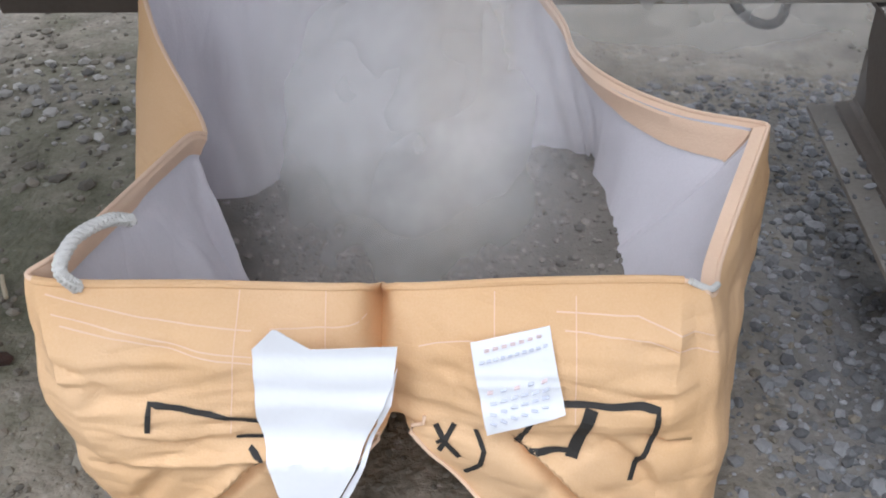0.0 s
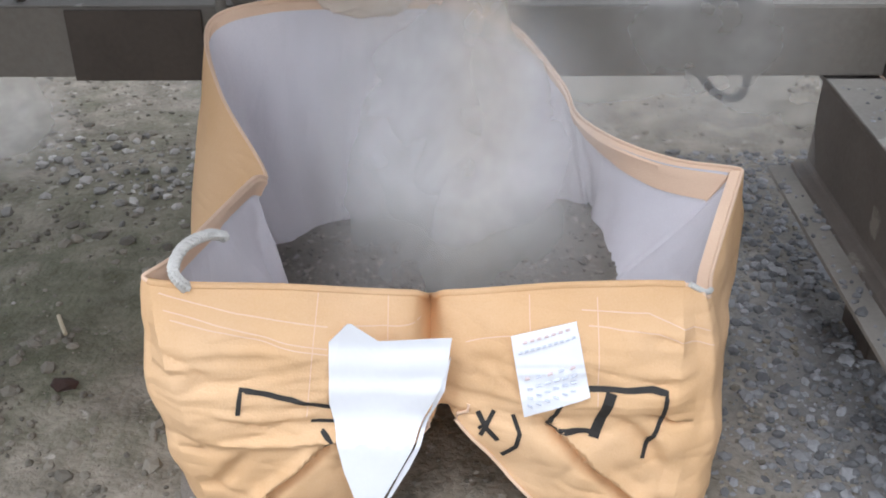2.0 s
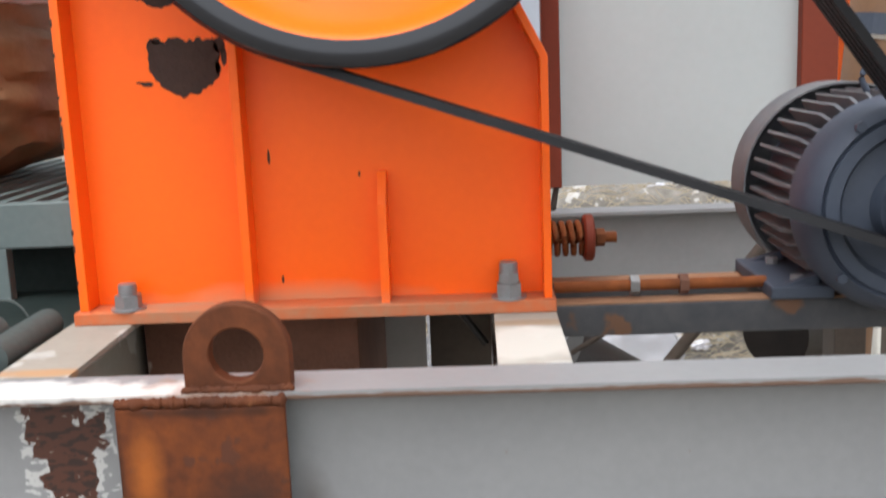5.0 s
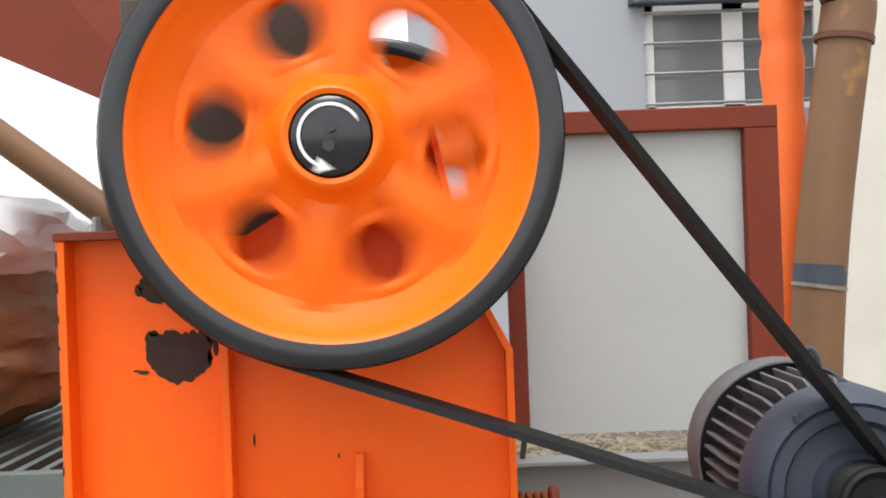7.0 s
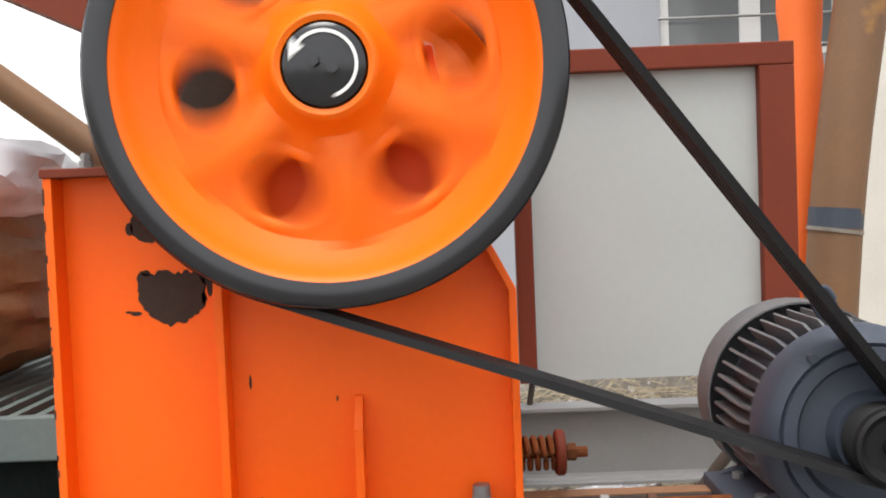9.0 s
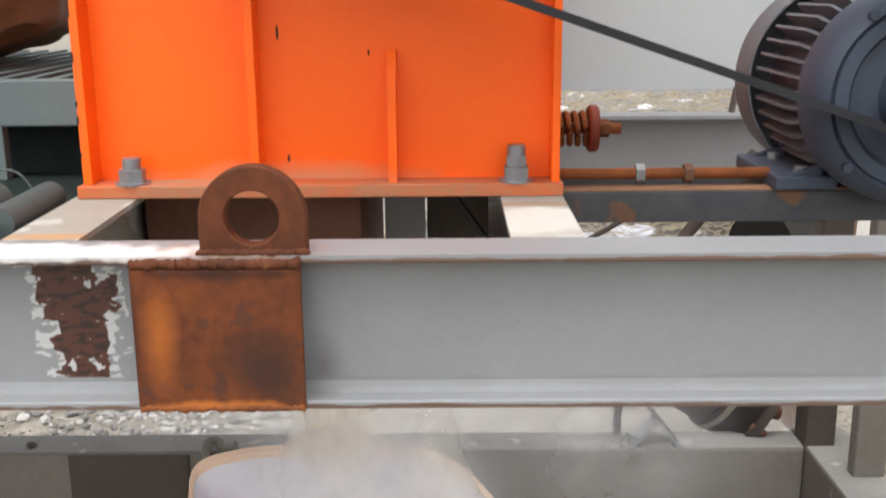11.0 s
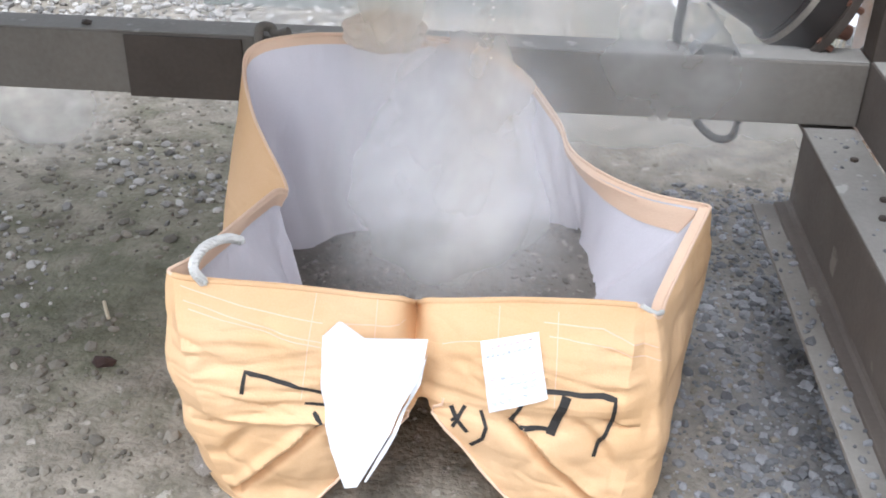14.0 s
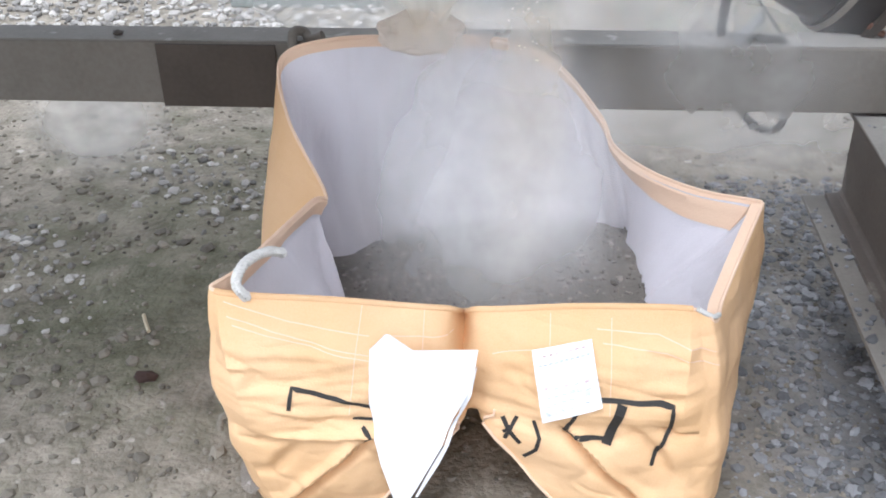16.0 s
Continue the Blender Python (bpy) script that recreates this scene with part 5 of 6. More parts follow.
def bag_point(i, k, inset=0.0):
    """The wall at column i, from the rim (k = 0) to the ground (k = 1)."""
    a, c = rim[i], feet[i]
    p = a.lerp(c, k)
    out = Vector((p.x - cen.x, p.y - cen.y, 0)).normalized()
    behind = min(1.0, max(0.0, (2.12 - a.y) / 0.25))
    bulge = 0.055 * math.sin(math.pi * min(1, k * 1.02)) ** 0.8 * behind - 0.006 * (1 - behind)
    if i > FRONT:
        bulge *= 1 - 0.35 * max(0.0, min(1.0, (a.x - 0.38) / 0.05))
    if i <= FRONT:
        u = i / FRONT
        out = Vector((0, -1, 0))
        side = abs(u - 0.49) * 2
        # the pinched middle and the fold that opens below it
        z = p.z
        open_ = max(0.0, APEX - z)
        half = 0.85 * open_ + 0.10 * open_ * open_
        u0, u1 = 0.42, 0.56
        x0, x1 = rim[0].lerp(feet[0], k).x, rim[FRONT].lerp(feet[FRONT], k).x
        if u < u0:
            x = x0 + (XC - half - x0) * (u / u0)
        elif u > u1:
            x = XC + half + (x1 - XC - half) * ((u - u1) / (1 - u1))
        else:
            x = XC - half + 2 * half * (u - u0) / (u1 - u0)
        if half < 0.02:
            x = x * half / 0.02 + (p.x) * (1 - half / 0.02)
        p.x = x
        pinch = math.exp(-((u - 0.49) / 0.035) ** 2)
        p.z -= (0.012 * pinch + 0.042 * math.exp(-((u - 0.49) / 0.014) ** 2)) * (1 - k)
        p.y += (0.02 * pinch + 0.05 * math.exp(-((u - 0.49) / 0.012) ** 2)) * max(0.0, 1 - 1.1 * k) + 0.02 * math.exp(-((z - 0.33) / 0.03) ** 2) * math.exp(-((u - 0.49) / 0.25) ** 2)
        bulge = 0.05 * math.sin(math.pi * min(1, k * 1.1)) * min(1, 1.6 * side + 0.3)
        lip = 0.305 + 0.02 * math.sin(5 * p.x) - 0.01 * side
        bulge += 0.020 / (1 + math.exp(-(z - lip) / 0.006)) * min(1, 3 * k)
        if u0 < u < u1:
            bulge -= 0.55 * min(1, open_ / 0.2) * (1 - abs((u - 0.49) / 0.07)) ** 0.8 if abs(u - 0.49) < 0.07 else 0
        # rolled top
        bulge += 0.022 * math.exp(-((k - 0.16) / 0.10) ** 2)
        # slanting pulls towards the outer feet
        s_ = p.x - XC if p.x > XC else XC - p.x
        if z < lip:
            for c0, tilt_, deep, thin in ((0.19, 0.95, 0.026, 0.014), (0.36, 0.80, 0.014, 0.022), (0.43, 1.6, 0.016, 0.012)):
                far = (s_ - c0) - tilt_ * (0.30 - z) + 0.012 * noise.noise((z * 14, s_ * 5, c0 * 9 + (4 if p.x > XC else 0)))
                bulge -= deep * math.exp(-(far / thin) ** 2) * min(1, (lip - z) / 0.03)
                bulge += 0.6 * deep * math.exp(-((far - 0.03) / (thin * 1.4)) ** 2) * min(1, (lip - z) / 0.03)
        else:
            ridge = noise.noise((p.x * 3.5, 2, z * 34 + 6 * p.x)) + 0.6 * noise.noise((p.x * 8, 5, z * 60))
            crumple = math.exp(-((u - 0.49) / 0.10) ** 2) * math.sin(70 * (u - 0.49) + 9 * z) * 0.006
            bulge += (0.010 * ridge * min(1, side * 1.4 + 0.15) + crumple) * min(1, 4 * k)
    if i <= FRONT:
        fold = abs(noise.noise((p.x * 3 + p.z * 4, 9, p.z * 7)))
        bulge -= 0.0042 * math.exp(-(fold / 0.05) ** 2) * min(1, 5 * k)
    w = 0.011 * noise.noise((p.x * 6, p.y * 6, p.z * 9)) + 0.006 * noise.noise((p.x * 15, p.y * 15, p.z * 12)) + 0.0022 * noise.noise((p.x * 40, p.y * 40, p.z * 34))
    w *= 0.35 + 0.65 * behind
    fade = min(1, k * 6)
    p += out * (bulge + w * fade - inset)
    if inset > 0.01 and i > FRONT:
        right = max(0.0, min(1.0, (a.x - 0.22) / 0.08))
        if right > 0:
            sunk = min(1.5, max(0.0, (a.z - p.z) / (a.z - 0.30)))
            heap_x = float(np.interp(a.y, (1.31, 1.5, 1.7, 1.81, 1.96, 2.07), (0.50, 0.445, 0.388, 0.352, 0.30, 0.25)))
            heap_x = min(heap_x, a.x - 0.004)
            lean = Vector((min(p.x - 0.006, a.x + (heap_x - a.x) * sunk + 0.012 * math.sin(math.pi * min(1, sunk))), a.y - 0.02 * sunk, p.z))
            p = p.lerp(lean - out * (inset - 0.0015), right)
        left = max(0.0, min(1.0, (-0.45 - p.x) / 0.1)) * max(0.0, min(1.0, (2.1 - p.y) / 0.2))
        p -= out * 0.36 * left * max(0.0, k - 0.1)
        p -= out * (0.020 * math.exp(-((p.x + 0.30 + 0.05 * k) / 0.022) ** 2) + 0.018 * math.exp(-((p.x - 0.02 - 0.08 * k) / 0.02) ** 2)) * min(1, 4 * k) * (1 if p.y > 1.9 else 0)
        p -= out * (0.014 + 0.012 * math.sin(i * 0.15 + 4 * noise.noise((i * 0.03, k * 2, 0))) + 0.024 * max(0.0, noise.noise((i * 0.055, k * 0.9, 8))) + 0.004 * math.sin(i * 0.41 + 5 * k)) * math.sin(math.pi * k) * (1 - 0.85 * right)
    p.z = max(0.002, p.z)
    return p


def bag_sheet(k0, k1, rows, inset, columns=None):
    bm = bmesh.new()
    cols = columns or list(range(len(rim)))
    g = [[bm.verts.new(bag_point(i, k0 + (k1 - k0) * j / rows, inset)) for i in cols] for j in range(rows + 1)]
    for a, c in zip(g, g[1:]):
        for i in range(len(cols) if columns is None else len(cols) - 1):
            q = (i + 1) % len(cols)
            bm.faces.new((a[i], a[q], c[q], c[i]))
    return bm


def creased(m, layers):
    """Crease lines of crumpled cloth as relief; layers: (scale along x, y, z), depth, line width, seed."""
    n, l = m.node_tree.nodes, m.node_tree.links
    b = n["Principled BSDF"]
    had = b.inputs["Normal"].links[0].from_socket
    at = n.new("ShaderNodeTexCoord")
    for scale, deep, wide, seed in layers:
        lay = n.new("ShaderNodeMapping")
        lay.inputs["Scale"].default_value = scale
        l.new(at.outputs["Object"], lay.inputs["Vector"])
        nz = n.new("ShaderNodeTexNoise")
        nz.noise_dimensions = "4D"
        nz.inputs["W"].default_value, nz.inputs["Scale"].default_value = seed, 1.0
        nz.inputs["Detail"].default_value, nz.inputs["Roughness"].default_value, nz.inputs["Distortion"].default_value = 2.0, 0.35, 0.2
        l.new(lay.outputs["Vector"], nz.inputs["Vector"])
        off, fold = n.new("ShaderNodeMath"), n.new("ShaderNodeMath")
        off.operation, fold.operation = "SUBTRACT", "ABSOLUTE"
        off.inputs[1].default_value = 0.5
        l.new(nz.outputs["Fac"], off.inputs[0])
        l.new(off.outputs[0], fold.inputs[0])
        edge = n.new("ShaderNodeMapRange")
        edge.inputs["From Max"].default_value = wide
        l.new(fold.outputs[0], edge.inputs["Value"])
        r = n.new("ShaderNodeBump")
        r.inputs["Strength"].default_value, r.inputs["Distance"].default_value = 0.5, deep
        l.new(edge.outputs["Result"], r.inputs["Height"])
        l.new(had, r.inputs["Normal"])
        had = r.outputs["Normal"]
    l.new(had, b.inputs["Normal"])


creased(CLOTH, (((1.6, 2.0, 5.5), 0.010, 0.16, 1.0), ((5.0, 3.0, 13.0), 0.004, 0.14, 4.0)))
creased(LINER, (((6.0, 5.0, 1.2), 0.010, 0.16, 5.0), ((15.0, 12.0, 4.0), 0.003, 0.14, 7.0)))
creased(PAPER, (((4.0, 3.0, 2.2), 0.006, 0.15, 9.0),))

from mathutils.bvhtree import BVHTree
probe = bag_sheet(0, 1, ROWS_UP, 0)
FRONT_TREE = BVHTree.FromBMesh(probe)
probe.free()
part("outer_fabric", bag_sheet(0, 1, ROWS_UP, 0), CLOTH, bag, "ochre woven fabric with creases", True)
part("liner", bag_sheet(0.018, 0.85, 30, 0.0115, list(range(FRONT, len(rim))) + [0]), LINER, bag, "pale dusty inner liner", True)


def hem_sheet():
    """A band of even width along the inside of the mouth, narrow at the back."""
    bm = bmesh.new()
    g = []
    for i in list(range(FRONT, len(rim))) + [0]:
        a = rim[i]
        wide = 0.026 + 0.034 * max(0.0, min(1.0, (a.x - 0.20) / 0.15)) + 0.02 * max(0.0, min(1.0, (2.0 - a.y) / 0.2))
        if i < FRONT + 5 * STEPS:
            wide = 0.010
        g.append([bm.verts.new(bag_point(i, wide / max(0.2, a.z) * j / 4, 0.004 if j == 0 else 0.0150)) for j in range(5)])
    for a, c in zip(g, g[1:]):
        for j in range(4):
            bm.faces.new((a[j], a[j + 1], c[j + 1], c[j]))
    return bm


part("inner_hem", hem_sheet(), HEM, bag, "peach hem inside the bag's mouth", True)
bm = bmesh.new()
tube(bm, [bag_point(i, 0, 0.003) for i in list(range(FRONT, len(rim))) + [0]], 0.0045, 8)
part("piping", bm, HEM, bag, "sewn hem round the mouth", True)
bm = bmesh.new()
tube(bm, [bag_point(i, 0, 0.004) for i in range(FRONT + 1)], 0.0075, 8)
part("rolled_edge", bm, CLOTH, bag, "rolled top edge of the folded front", True)
bm = bmesh.new()
edge = [bag_point(int(0.56 * FRONT) + 1, k / 40, -0.003) for k in range(16, 40)]
tube(bm, edge, 0.004, 6)
edge = [bag_point(int(0.42 * FRONT), k / 40, -0.004) for k in range(16, 40)]
tube(bm, edge, 0.004, 6)
part("seam", bm, HEM, bag, "pale sewn seam of the fold", True)


def on_front(x, z, lift):
    hit = FRONT_TREE.ray_cast(Vector((x, 0.2, z)), Vector((0, 1, 0)))
    y = hit[0].y if hit[0] is not None and hit[0].y < 1.36 else 1.2
    return Vector((x, y - lift, z))


def stroke(points, width, mat, name="marking", label="", lift=0.003):
    """A painted line lying on the bag's front."""
    pts = []
    for a, c in zip(points, points[1:]):
        k = max(2, int((Vector(c) - Vector(a)).length / 0.012))
        pts += [Vector(a).lerp(Vector(c), i / k) for i in range(k)]
    pts.append(Vector(points[-1]))
    bm = bmesh.new()
    prev = None
    for i, p in enumerate(pts):
        d = pts[min(len(pts) - 1, i + 1)] - pts[max(0, i - 1)]
        nrm = Vector((-d.y, d.x)).normalized() * width / 2
        row = [bm.verts.new(on_front(p.x + s * nrm.x, p.y + s * nrm.y, lift)) for s in (-1, 0, 1)]
        if prev:
            bm.faces.new((prev[0], prev[1], row[1], row[0]))
            bm.faces.new((prev[1], prev[2], row[2], row[1]))
        prev = row
    return part(name, bm, mat, bag, label)


for line, w in (([(-0.499, 0.370), (-0.492, 0.417), (-0.40, 0.382), (-0.325, 0.348)], 0.009), ([(-0.365, 0.327), (-0.32, 0.316)], 0.007), ([(0.175, 0.374), (0.31, 0.371), (0.338, 0.363), (0.335, 0.299), (0.313, 0.249), (0.301, 0.205)], 0.010),
                ([(0.132, 0.353), (0.103, 0.287), (0.19, 0.275)], 0.010), ([(0.228, 0.366), (0.197, 0.262)], 0.022), ([(0.035, 0.302), (0.049, 0.267), (0.042, 0.235), (0.014, 0.201)], 0.009),
                ([(-0.035, 0.297), (-0.02, 0.268), (0.006, 0.240)], 0.011), ([(-0.002, 0.302), (-0.018, 0.27), (-0.030, 0.246)], 0.009), ([(-0.034, 0.262), (-0.012, 0.282)], 0.007),
                ([(-0.345, 0.305), (-0.325, 0.285), (-0.342, 0.268)], 0.008)):
    stroke(line, w, INK, "marking", "black stencilled mark on the fabric")
for line in ([(-0.634, 0.603), (-0.494, 0.552), (-0.328, 0.505)], [(-0.626, 0.576), (-0.477, 0.521), (-0.328, 0.470)], [(-0.614, 0.559), (-0.452, 0.505), (-0.328, 0.460)], [(-0.30, 0.50), (-0.15, 0.47)],
             [(-0.06, 0.445), (0.024, 0.464), (0.16, 0.470)], [(0.167, 0.512), (0.300, 0.504), (0.43, 0.455)], [(0.181, 0.488), (0.318, 0.473), (0.44, 0.425)],
             [(-0.346, 0.56), (-0.356, 0.471), (-0.372, 0.34)], [(-0.213, 0.53), (-0.215, 0.40)], [(0.066, 0.53), (0.066, 0.40)], [(0.199, 0.53), (0.201, 0.34)]):
    stroke(line, 0.0022, HEM, "stitching", "pale stitching line", 0.002)

# white paper pouch and printed label hanging on the bag
def hanging(cx, reach, top):
    """How far forward a sheet hangs at each height when it lies on the bag from its top edge down."""
    out, y = {}, 9.0
    for c in range(int(round(top * 100)), 2, -1):
        near = min(on_front(cx + reach * a / 3, c / 100, 0).y for a in range(-3, 4))
        y = min(y, near)
        out[c] = y
    return out


def hang_at(table, z):
    c = max(3, min(max(table) - 1, int(z * 100)))
    f = min(1.0, max(0.0, z * 100 - c))
    return table[c] * (1 - f) + table[c + 1] * f


def along(points, t):
    """The point at the share t of a line of points."""
    d = t * (len(points) - 1)
    k = min(len(points) - 2, int(d))
    return Vector(points[k]).lerp(Vector(points[k + 1]), d - k)


def flap(side_a, side_b, top, lift, curl, mat, name, label, reach):
    """A sheet of paper between two side edges and a top edge, hanging on the bag's front."""
    bm = bmesh.new()
    nu, nv = 26, 36
    table_x = sum(p[0] for p in side_a + side_b) / len(side_a + side_b)
    zt = max(p[1] for p in top)
    table = hanging(table_x, reach, zt)
    g = []
    for j in range(nv + 1):
        v = j / nv
        row = []
        for i in range(nu + 1):
            u = i / nu
            p = along(side_a, v).lerp(along(side_b, v), u)
            p += (along(top, u) - Vector(side_a[0]).lerp(Vector(side_b[0]), u)) * (1 - v) ** 2
            y = hang_at(table, p.y) - lift - 0.10 * max(0, 0.31 - p.y) - curl * (zt - p.y)
            y -= 0.012 * abs(noise.noise((p.x * 4 + p.y * 5, 3, p.y * 3))) + 0.006 * abs(noise.noise((p.x * 5 - p.y * 9, 7, p.y * 4)))
            row.append(bm.verts.new((p.x, y, p.y)))
        g.append(row)
    for a, c in zip(g, g[1:]):
        for i in range(nu):
            bm.faces.new((a[i], a[i + 1], c[i + 1], c[i]))
    e = bmesh.ops.extrude_face_region(bm, geom=bm.faces[:])
    bmesh.ops.translate(bm, vec=(0, 0.0012, 0), verts=[v for v in e["geom"] if isinstance(v, bmesh.types.BMVert)])
    return part(name, bm, mat, bag, label, True)


flap([(-0.325, 0.487), (-0.328, 0.36), (-0.302, 0.22), (-0.272, 0.12)], [(-0.088, 0.497), (-0.098, 0.43), (-0.135, 0.345), (-0.190, 0.23), (-0.243, 0.125)], [(-0.325, 0.487), (-0.284, 0.534), (-0.229, 0.492), (-0.16, 0.495), (-0.088, 0.497)], 0.005, 0.02, PAPER, "paper_pouch", "folded white paper pouch hanging on the bag", 0.10)
flap([(-0.116, 0.40), (-0.130, 0.34), (-0.19, 0.22), (-0.228, 0.135)], [(-0.090, 0.455), (-0.102, 0.39), (-0.172, 0.23), (-0.222, 0.135)], [(-0.116, 0.40), (-0.090, 0.455)], 0.013, 0.02, PAPER, "paper_fold", "folded edge of the white paper", 0.12)
tag_ob = flap([(0.027, 0.476), (0.055, 0.322)], [(0.156, 0.498), (0.184, 0.366)], [(0.027, 0.476), (0.156, 0.498)], 0.005, 0.02, PAPER, "label", "white printed label on the bag", 0.06)


LABEL_HANG = hanging(0.1055, 0.06, 0.498)


def print_bar(x0, z0, x1, z1, w, mat):
    y = hang_at(LABEL_HANG, z0) - 0.02 * (0.498 - z0) - 0.0150
    bm = bmesh.new()
    vs = [bm.verts.new(p) for p in ((x0, y, z0 - w / 2), (x1, y, z1 - w / 2), (x1, y, z1 + w / 2), (x0, y, z0 + w / 2))]
    f = bm.faces.new(vs)
    e = bmesh.ops.extrude_face_region(bm, geom=[f])
    bmesh.ops.translate(bm, vec=(0, 0.006, 0), verts=[v for v in e["geom"] if isinstance(v, bmesh.types.BMVert)])
    part("print_line", bm, mat, bag, "small printed line")


for i in range(7):
    x = 0.050 + 0.014 * i
    print_bar(x, 0.468 + 0.003 * i, x + 0.008, 0.470 + 0.003 * i, 0.0022, REDINK)
for i in range(10):
    x = 0.042 + 0.0115 * i
    print_bar(x, 0.450 + 0.0028 * i, x + 0.007, 0.452 + 0.0028 * i, 0.0022, BLUEINK)
for i in range(5):
    x = 0.055 + 0.022 * i
    print_bar(x, 0.402 + 0.005 * i, x + 0.009, 0.404 + 0.006 * i, 0.003, BLUEINK if i % 2 else REDINK)
for j in range(3):
    for i in range(6):
        x = 0.060 + 0.017 * i
        print_bar(x, 0.382 - 0.014 * j + 0.005 * i, x + 0.011, 0.384 - 0.018 * j + 0.006 * i, 0.0018, BLUEINK)

# rope loops
bm = bmesh.new()
twist(bm, spline([(-0.585, 1.205, 0.605), (-0.603, 1.20, 0.645), (-0.595, 1.26, 0.660), (-0.562, 1.32, 0.652), (-0.535, 1.35, 0.630)], 14), 0.0115, 9)
part("rope", bm, ROPE, bag, "white rope loop knotted at the corner", True)
bm = bmesh.new()
tube(bm, spline([(0.385, 1.305, 0.545), (0.42, 1.315, 0.520), (0.440, 1.345, 0.505)], 6), 0.006, 8)
part("rope", bm, ROPE, bag, "white cord at the corner", True)
bm = bmesh.new()
tube(bm, spline([(-0.66, 2.13, 0.80), (-0.665, 2.16, 0.855), (-0.64, 2.19, 0.85), (-0.62, 2.17, 0.835), (-0.58, 2.16, 0.85)], 6), 0.014, 10)
part("knot", bm, DULL, bag, "dusty cloth knot tied over the beam", True)

# crushed stone in the bag
bm = bmesh.new()
prev = None
RINGS = 16
g = []
mid = Vector((-0.02, 1.78, 0))
for j in range(RINGS + 1):
    q = j / RINGS
    ring = []
    for i in range(0, len(rim), 3):
        wall = bag_point(i, 0.62, 0.009)
        if i < FRONT:
            wall.y = max(wall.y, 1.34)
        p = mid.lerp(Vector((wall.x, wall.y, 0)), q)
        back = (p.y - 1.35) / 0.75
        h = 0.20 + 0.10 * back + 0.05 * math.exp(-((p.x - 0.2) / 0.25) ** 2 - ((p.y - 1.95) / 0.2) ** 2) + 0.02 * noise.noise((p.x * 6, p.y * 6, 0)) + 0.008 * noise.noise((p.x * 25, p.y * 25, 2))
        h -= 0.10 * max(0.0, min(1.0, (-0.20 - p.x) / 0.3))
        ring.append(bm.verts.new((p.x, p.y, h)))
    g.append(ring)
for a, c in zip(g, g[1:]):
    for i in range(len(a)):
        bm.faces.new((a[i], a[(i + 1) % len(a)], c[(i + 1) % len(a)], c[i]))
bmesh.ops.remove_doubles(bm, verts=bm.verts, dist=0.0005)
tagged(part("stone_heap", bm, GRIT, smooth=True), "heap of dusty grey crushed stone inside the bag", "stone heap")

heap_tree = BVHTree.FromPolygons([v.co for v in bpy.data.objects["stone_heap"].data.vertices], [p.vertices for p in bpy.data.objects["stone_heap"].data.polygons])
rh = random.Random(23)
spots = []
for i in range(2600):
    x, y = rh.uniform(-0.55, 0.5), rh.uniform(1.36, 2.08)
    hit = heap_tree.ray_cast(Vector((x, y, 0.9)), Vector((0, 0, -1)))
    if hit[0] is not None:
        r = 0.003 + 0.009 * rh.random() ** 3
        spots.append((x, y, hit[0].z + r * 0.2, r))
stones("crushed_grains", HEAPSTONE, spots, "loose crushed stones on the heap")

ob = lumpy("rag_bundle", RAG, (-0.295, 2.09, 0.885), (0.115, 0.05, 0.058), 21, 0.16, None, "", 2.4, 4)
tagged(ob, "dusty brown cloth bundle hanging over the bag's rear edge", "cloth bundle")

# ---- dust in the air and the falling stone ----


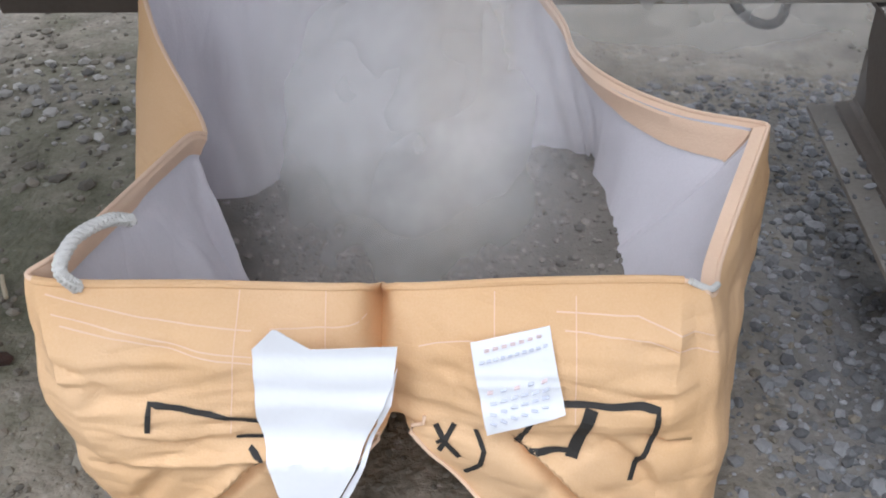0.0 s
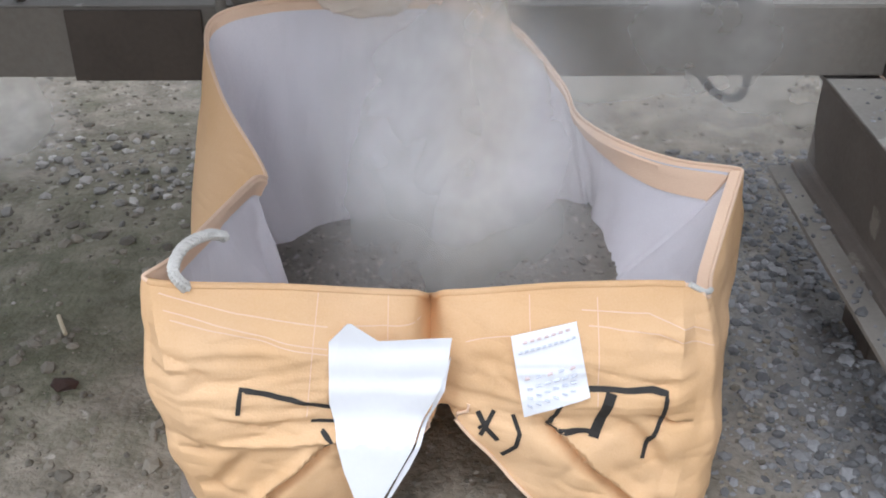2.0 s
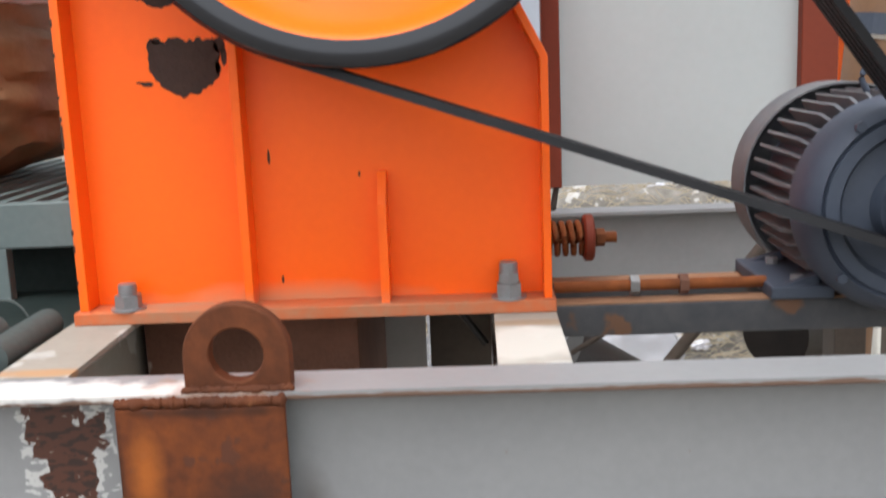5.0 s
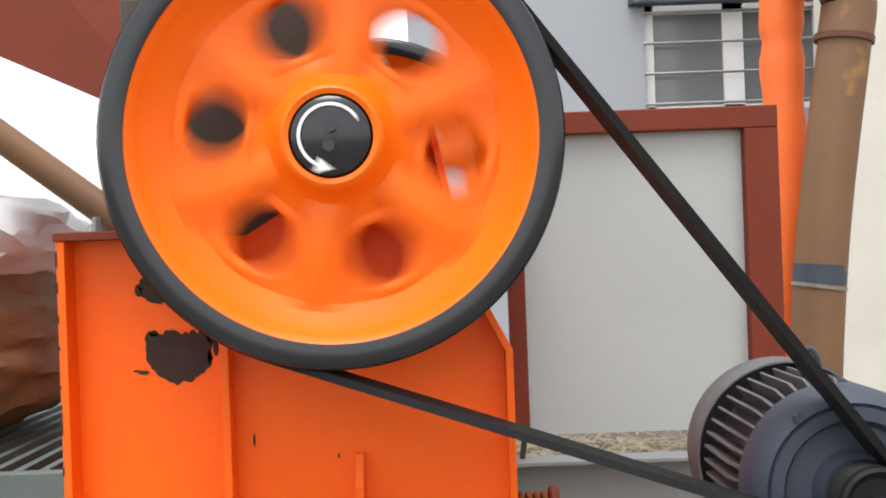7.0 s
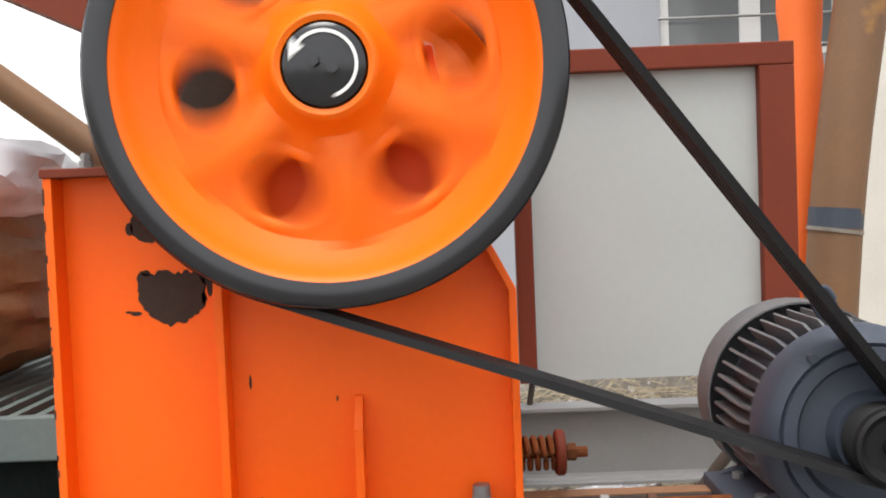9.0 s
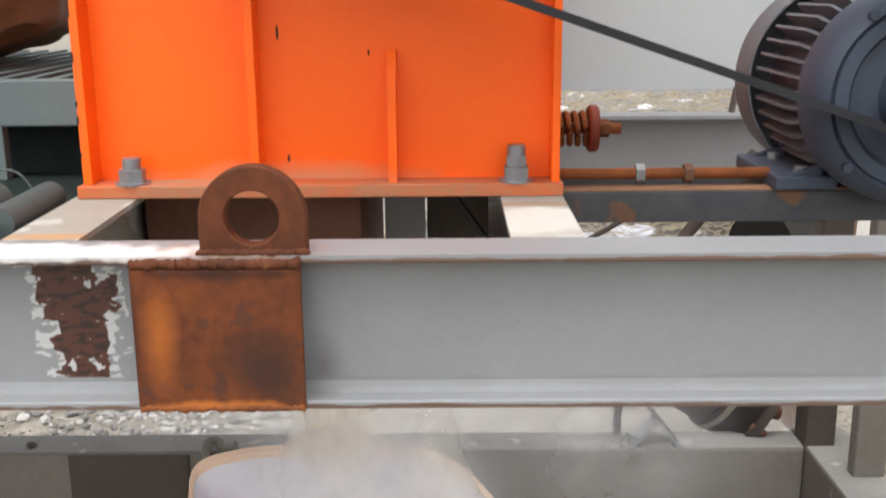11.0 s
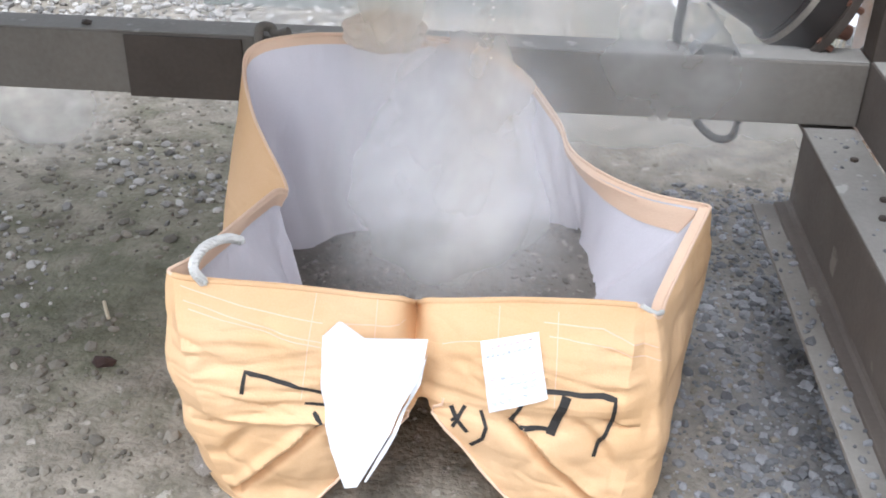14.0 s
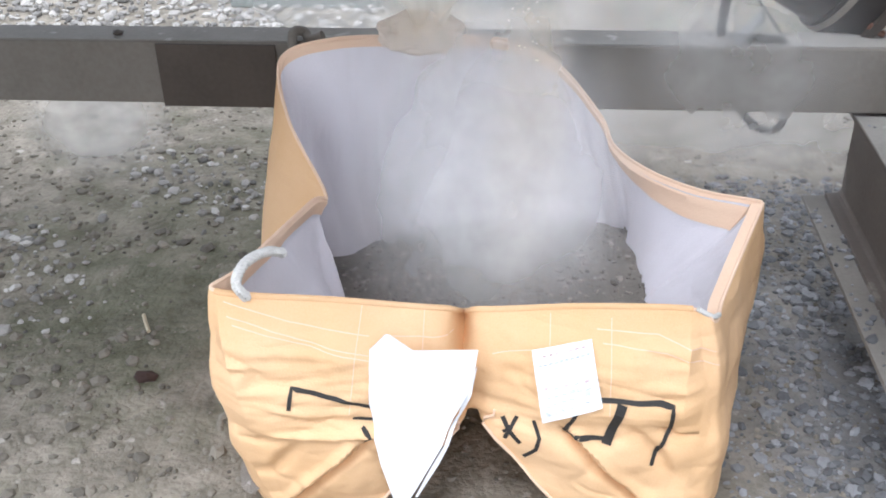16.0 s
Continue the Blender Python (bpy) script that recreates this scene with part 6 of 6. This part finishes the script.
def dust_material(name, colour, strength, streak):
    m = bpy.data.materials.new(name)
    m.use_nodes = True
    n, l = m.node_tree.nodes, m.node_tree.links
    n.remove(n["Principled BSDF"])
    at = n.new("ShaderNodeTexCoord")
    length = n.new("ShaderNodeVectorMath")
    length.operation = "LENGTH"
    l.new(at.outputs["Object"], length.inputs[0])
    fall = n.new("ShaderNodeMapRange")
    fall.interpolation_type = "SMOOTHERSTEP"
    fall.inputs["From Min"].default_value, fall.inputs["From Max"].default_value = 0.2, 1.0
    fall.inputs["To Min"].default_value, fall.inputs["To Max"].default_value = 1.0, 0.0
    l.new(length.outputs["Value"], fall.inputs["Value"])
    stretch = n.new("ShaderNodeMapping")
    stretch.inputs["Scale"].default_value = (3.2, 3.2, 3.2 / streak)
    l.new(at.outputs["Object"], stretch.inputs["Vector"])
    info = n.new("ShaderNodeObjectInfo")
    cloud = n.new("ShaderNodeTexNoise")
    cloud.noise_dimensions = "4D"
    cloud.inputs["Scale"].default_value, cloud.inputs["Detail"].default_value, cloud.inputs["Distortion"].default_value = 0.8, 3, 0.1
    l.new(stretch.outputs["Vector"], cloud.inputs["Vector"])
    seed = n.new("ShaderNodeMath")
    seed.operation = "MULTIPLY"
    seed.inputs[1].default_value = 40
    l.new(info.outputs["Random"], seed.inputs[0])
    l.new(seed.outputs[0], cloud.inputs["W"])
    body = n.new("ShaderNodeMapRange")
    body.inputs["From Min"].default_value, body.inputs["From Max"].default_value = 0.28, 0.72
    body.inputs["To Min"].default_value, body.inputs["To Max"].default_value = 0.45, 1.0
    l.new(cloud.outputs["Fac"], body.inputs["Value"])
    mul = n.new("ShaderNodeMath")
    mul.operation = "MULTIPLY"
    l.new(fall.outputs["Result"], mul.inputs[0])
    l.new(body.outputs["Result"], mul.inputs[1])
    amount = n.new("ShaderNodeMath")
    amount.operation = "MULTIPLY"
    amount.inputs[1].default_value = strength
    l.new(mul.outputs[0], amount.inputs[0])
    d, t, half, clear, mix = n.new("ShaderNodeBsdfDiffuse"), n.new("ShaderNodeBsdfTranslucent"), n.new("ShaderNodeMixShader"), n.new("ShaderNodeBsdfTransparent"), n.new("ShaderNodeMixShader")
    d.inputs["Color"].default_value = t.inputs["Color"].default_value = (*colour, 1)
    l.new(d.outputs[0], half.inputs[1])
    l.new(t.outputs[0], half.inputs[2])
    l.new(amount.outputs[0], mix.inputs["Fac"])
    l.new(clear.outputs[0], mix.inputs[1])
    l.new(half.outputs[0], mix.inputs[2])
    l.new(mix.outputs[0], n["Material Output"].inputs["Surface"])
    return m


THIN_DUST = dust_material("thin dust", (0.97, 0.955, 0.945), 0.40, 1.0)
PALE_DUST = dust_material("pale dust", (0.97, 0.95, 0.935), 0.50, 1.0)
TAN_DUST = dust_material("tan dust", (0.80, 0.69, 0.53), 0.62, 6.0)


def veil(name, centre, size, turn, mat, label, seed):
    """A curved, uneven drift of dust, thickest in its middle."""
    bm = bmesh.new()
    k = 22
    g = []
    for j in range(k + 1):
        row = []
        for i in range(k + 1):
            u, v = 2 * i / k - 1, 2 * j / k - 1
            row.append(bm.verts.new((u, 0.30 * (u * u + 0.5 * v * v) + 0.12 * noise.noise((u * 1.6 + seed, v * 1.6, seed)), v)))
        g.append(row)
    for a, c in zip(g, g[1:]):
        for i in range(k):
            if (2 * (i + 0.5) / k - 1) ** 2 + ((a[i].co.z + c[i].co.z) / 2) ** 2 < 1.12:
                bm.faces.new((a[i], a[i + 1], c[i + 1], c[i]))
    bmesh.ops.delete(bm, geom=[v for v in bm.verts if not v.link_faces], context="VERTS")
    ob = part(name, bm, mat, smooth=True)
    ob.visible_shadow = False
    ob.data.transform(Matrix.Identity(4))
    ob.scale = size
    ob.location = centre
    ob.rotation_euler = [radians(a) for a in turn]
    return tagged(ob, label, "dust", "dust in the air")


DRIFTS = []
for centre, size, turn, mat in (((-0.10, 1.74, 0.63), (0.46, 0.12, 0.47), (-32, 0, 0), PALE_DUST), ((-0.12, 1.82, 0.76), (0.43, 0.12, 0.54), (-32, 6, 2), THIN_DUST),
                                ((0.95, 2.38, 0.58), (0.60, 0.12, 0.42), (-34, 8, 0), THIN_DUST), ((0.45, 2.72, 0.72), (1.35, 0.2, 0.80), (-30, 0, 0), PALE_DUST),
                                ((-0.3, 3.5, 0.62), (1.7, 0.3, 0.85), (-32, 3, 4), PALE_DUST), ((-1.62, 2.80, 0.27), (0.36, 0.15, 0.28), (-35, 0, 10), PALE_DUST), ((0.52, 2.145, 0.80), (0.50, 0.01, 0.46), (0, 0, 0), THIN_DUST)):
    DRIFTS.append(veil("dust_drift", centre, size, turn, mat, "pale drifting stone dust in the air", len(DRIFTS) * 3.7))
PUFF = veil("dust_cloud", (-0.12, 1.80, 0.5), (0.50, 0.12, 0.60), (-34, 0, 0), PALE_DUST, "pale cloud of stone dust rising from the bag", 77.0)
STREAM = veil("falling_dust", (0.0, 1.86, 0.66), (0.15, 0.05, 0.58), (-20, 4, 0), TAN_DUST, "tan stream of falling stone dust", 40.0)
STREAM2 = veil("falling_dust", (-0.25, 1.97, 1.12), (0.20, 0.06, 0.40), (-14, 0, 10), TAN_DUST, "brown stream of falling stone dust", 52.0)
rg = random.Random(31)
spots = []
for i in range(240):
    r = 0.055 * math.sqrt(rg.random())
    a = rg.uniform(0, 6.3)
    spots.append((r * math.cos(a), r * math.sin(a), rg.uniform(-0.6, 0.6), rg.uniform(0.001, 0.0032)))
GRAINS = stones("falling_grit", GRAIN, spots, "grains of crushed stone falling into the bag")
GRAINS.location = (-0.02, 1.93, 0.92)


def motions():
    # the flywheel turns anticlockwise at about 321 turns a minute
    SPEED, START = 1928.0, -2.4
    rows = []
    for i in range(481):
        t = i / 30
        rows.append((t, Matrix.Translation(HUB) @ Matrix.Rotation(-radians(SPEED * t + START), 4, "Y")))
    walk(wheel, rows)
    walk(far_wheel, [(t, Matrix.Translation(FAR - HUB) @ m) for t, m in rows])
    # the motor's pulley
    walk(pulley, [(i / 30, Matrix.Translation((MX, 1.03, MZ)) @ Matrix.Rotation(-radians(71.0 * i), 4, "Y")) for i in range(481)])
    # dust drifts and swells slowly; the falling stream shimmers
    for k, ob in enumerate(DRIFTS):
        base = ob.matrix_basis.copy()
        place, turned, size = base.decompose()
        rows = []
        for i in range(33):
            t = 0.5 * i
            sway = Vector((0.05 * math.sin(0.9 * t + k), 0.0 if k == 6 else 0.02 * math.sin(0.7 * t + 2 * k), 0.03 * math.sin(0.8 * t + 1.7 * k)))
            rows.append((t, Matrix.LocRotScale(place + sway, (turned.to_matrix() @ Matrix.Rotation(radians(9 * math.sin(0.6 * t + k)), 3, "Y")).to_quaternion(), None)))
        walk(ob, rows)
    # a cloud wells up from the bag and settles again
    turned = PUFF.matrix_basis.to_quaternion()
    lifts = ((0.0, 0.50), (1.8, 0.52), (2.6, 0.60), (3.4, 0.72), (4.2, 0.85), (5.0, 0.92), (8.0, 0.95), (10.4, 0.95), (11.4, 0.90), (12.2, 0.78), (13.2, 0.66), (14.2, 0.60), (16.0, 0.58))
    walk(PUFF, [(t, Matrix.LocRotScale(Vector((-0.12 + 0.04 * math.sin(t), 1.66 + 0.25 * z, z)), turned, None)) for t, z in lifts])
    for k, ob in enumerate((STREAM, STREAM2)):
        place, turned, size = ob.matrix_basis.decompose()
        walk(ob, [(0.1 * i, Matrix.LocRotScale(place + Vector((0.008 * math.sin(2.1 * i + k), 0, 0.03 * math.sin(1.7 * i))), (turned.to_matrix() @ Matrix.Rotation(radians(8 * math.sin(1.3 * i + k)), 3, "Z")).to_quaternion(), None)) for i in range(161)])
    walk(GRAINS, [(0.1 * i, Matrix.Translation((-0.02, 1.93, 0.92 + 0.02 * math.sin(i))) @ Matrix.Rotation(radians(73.0 * i), 4, "Z")) for i in range(161)])


motions()
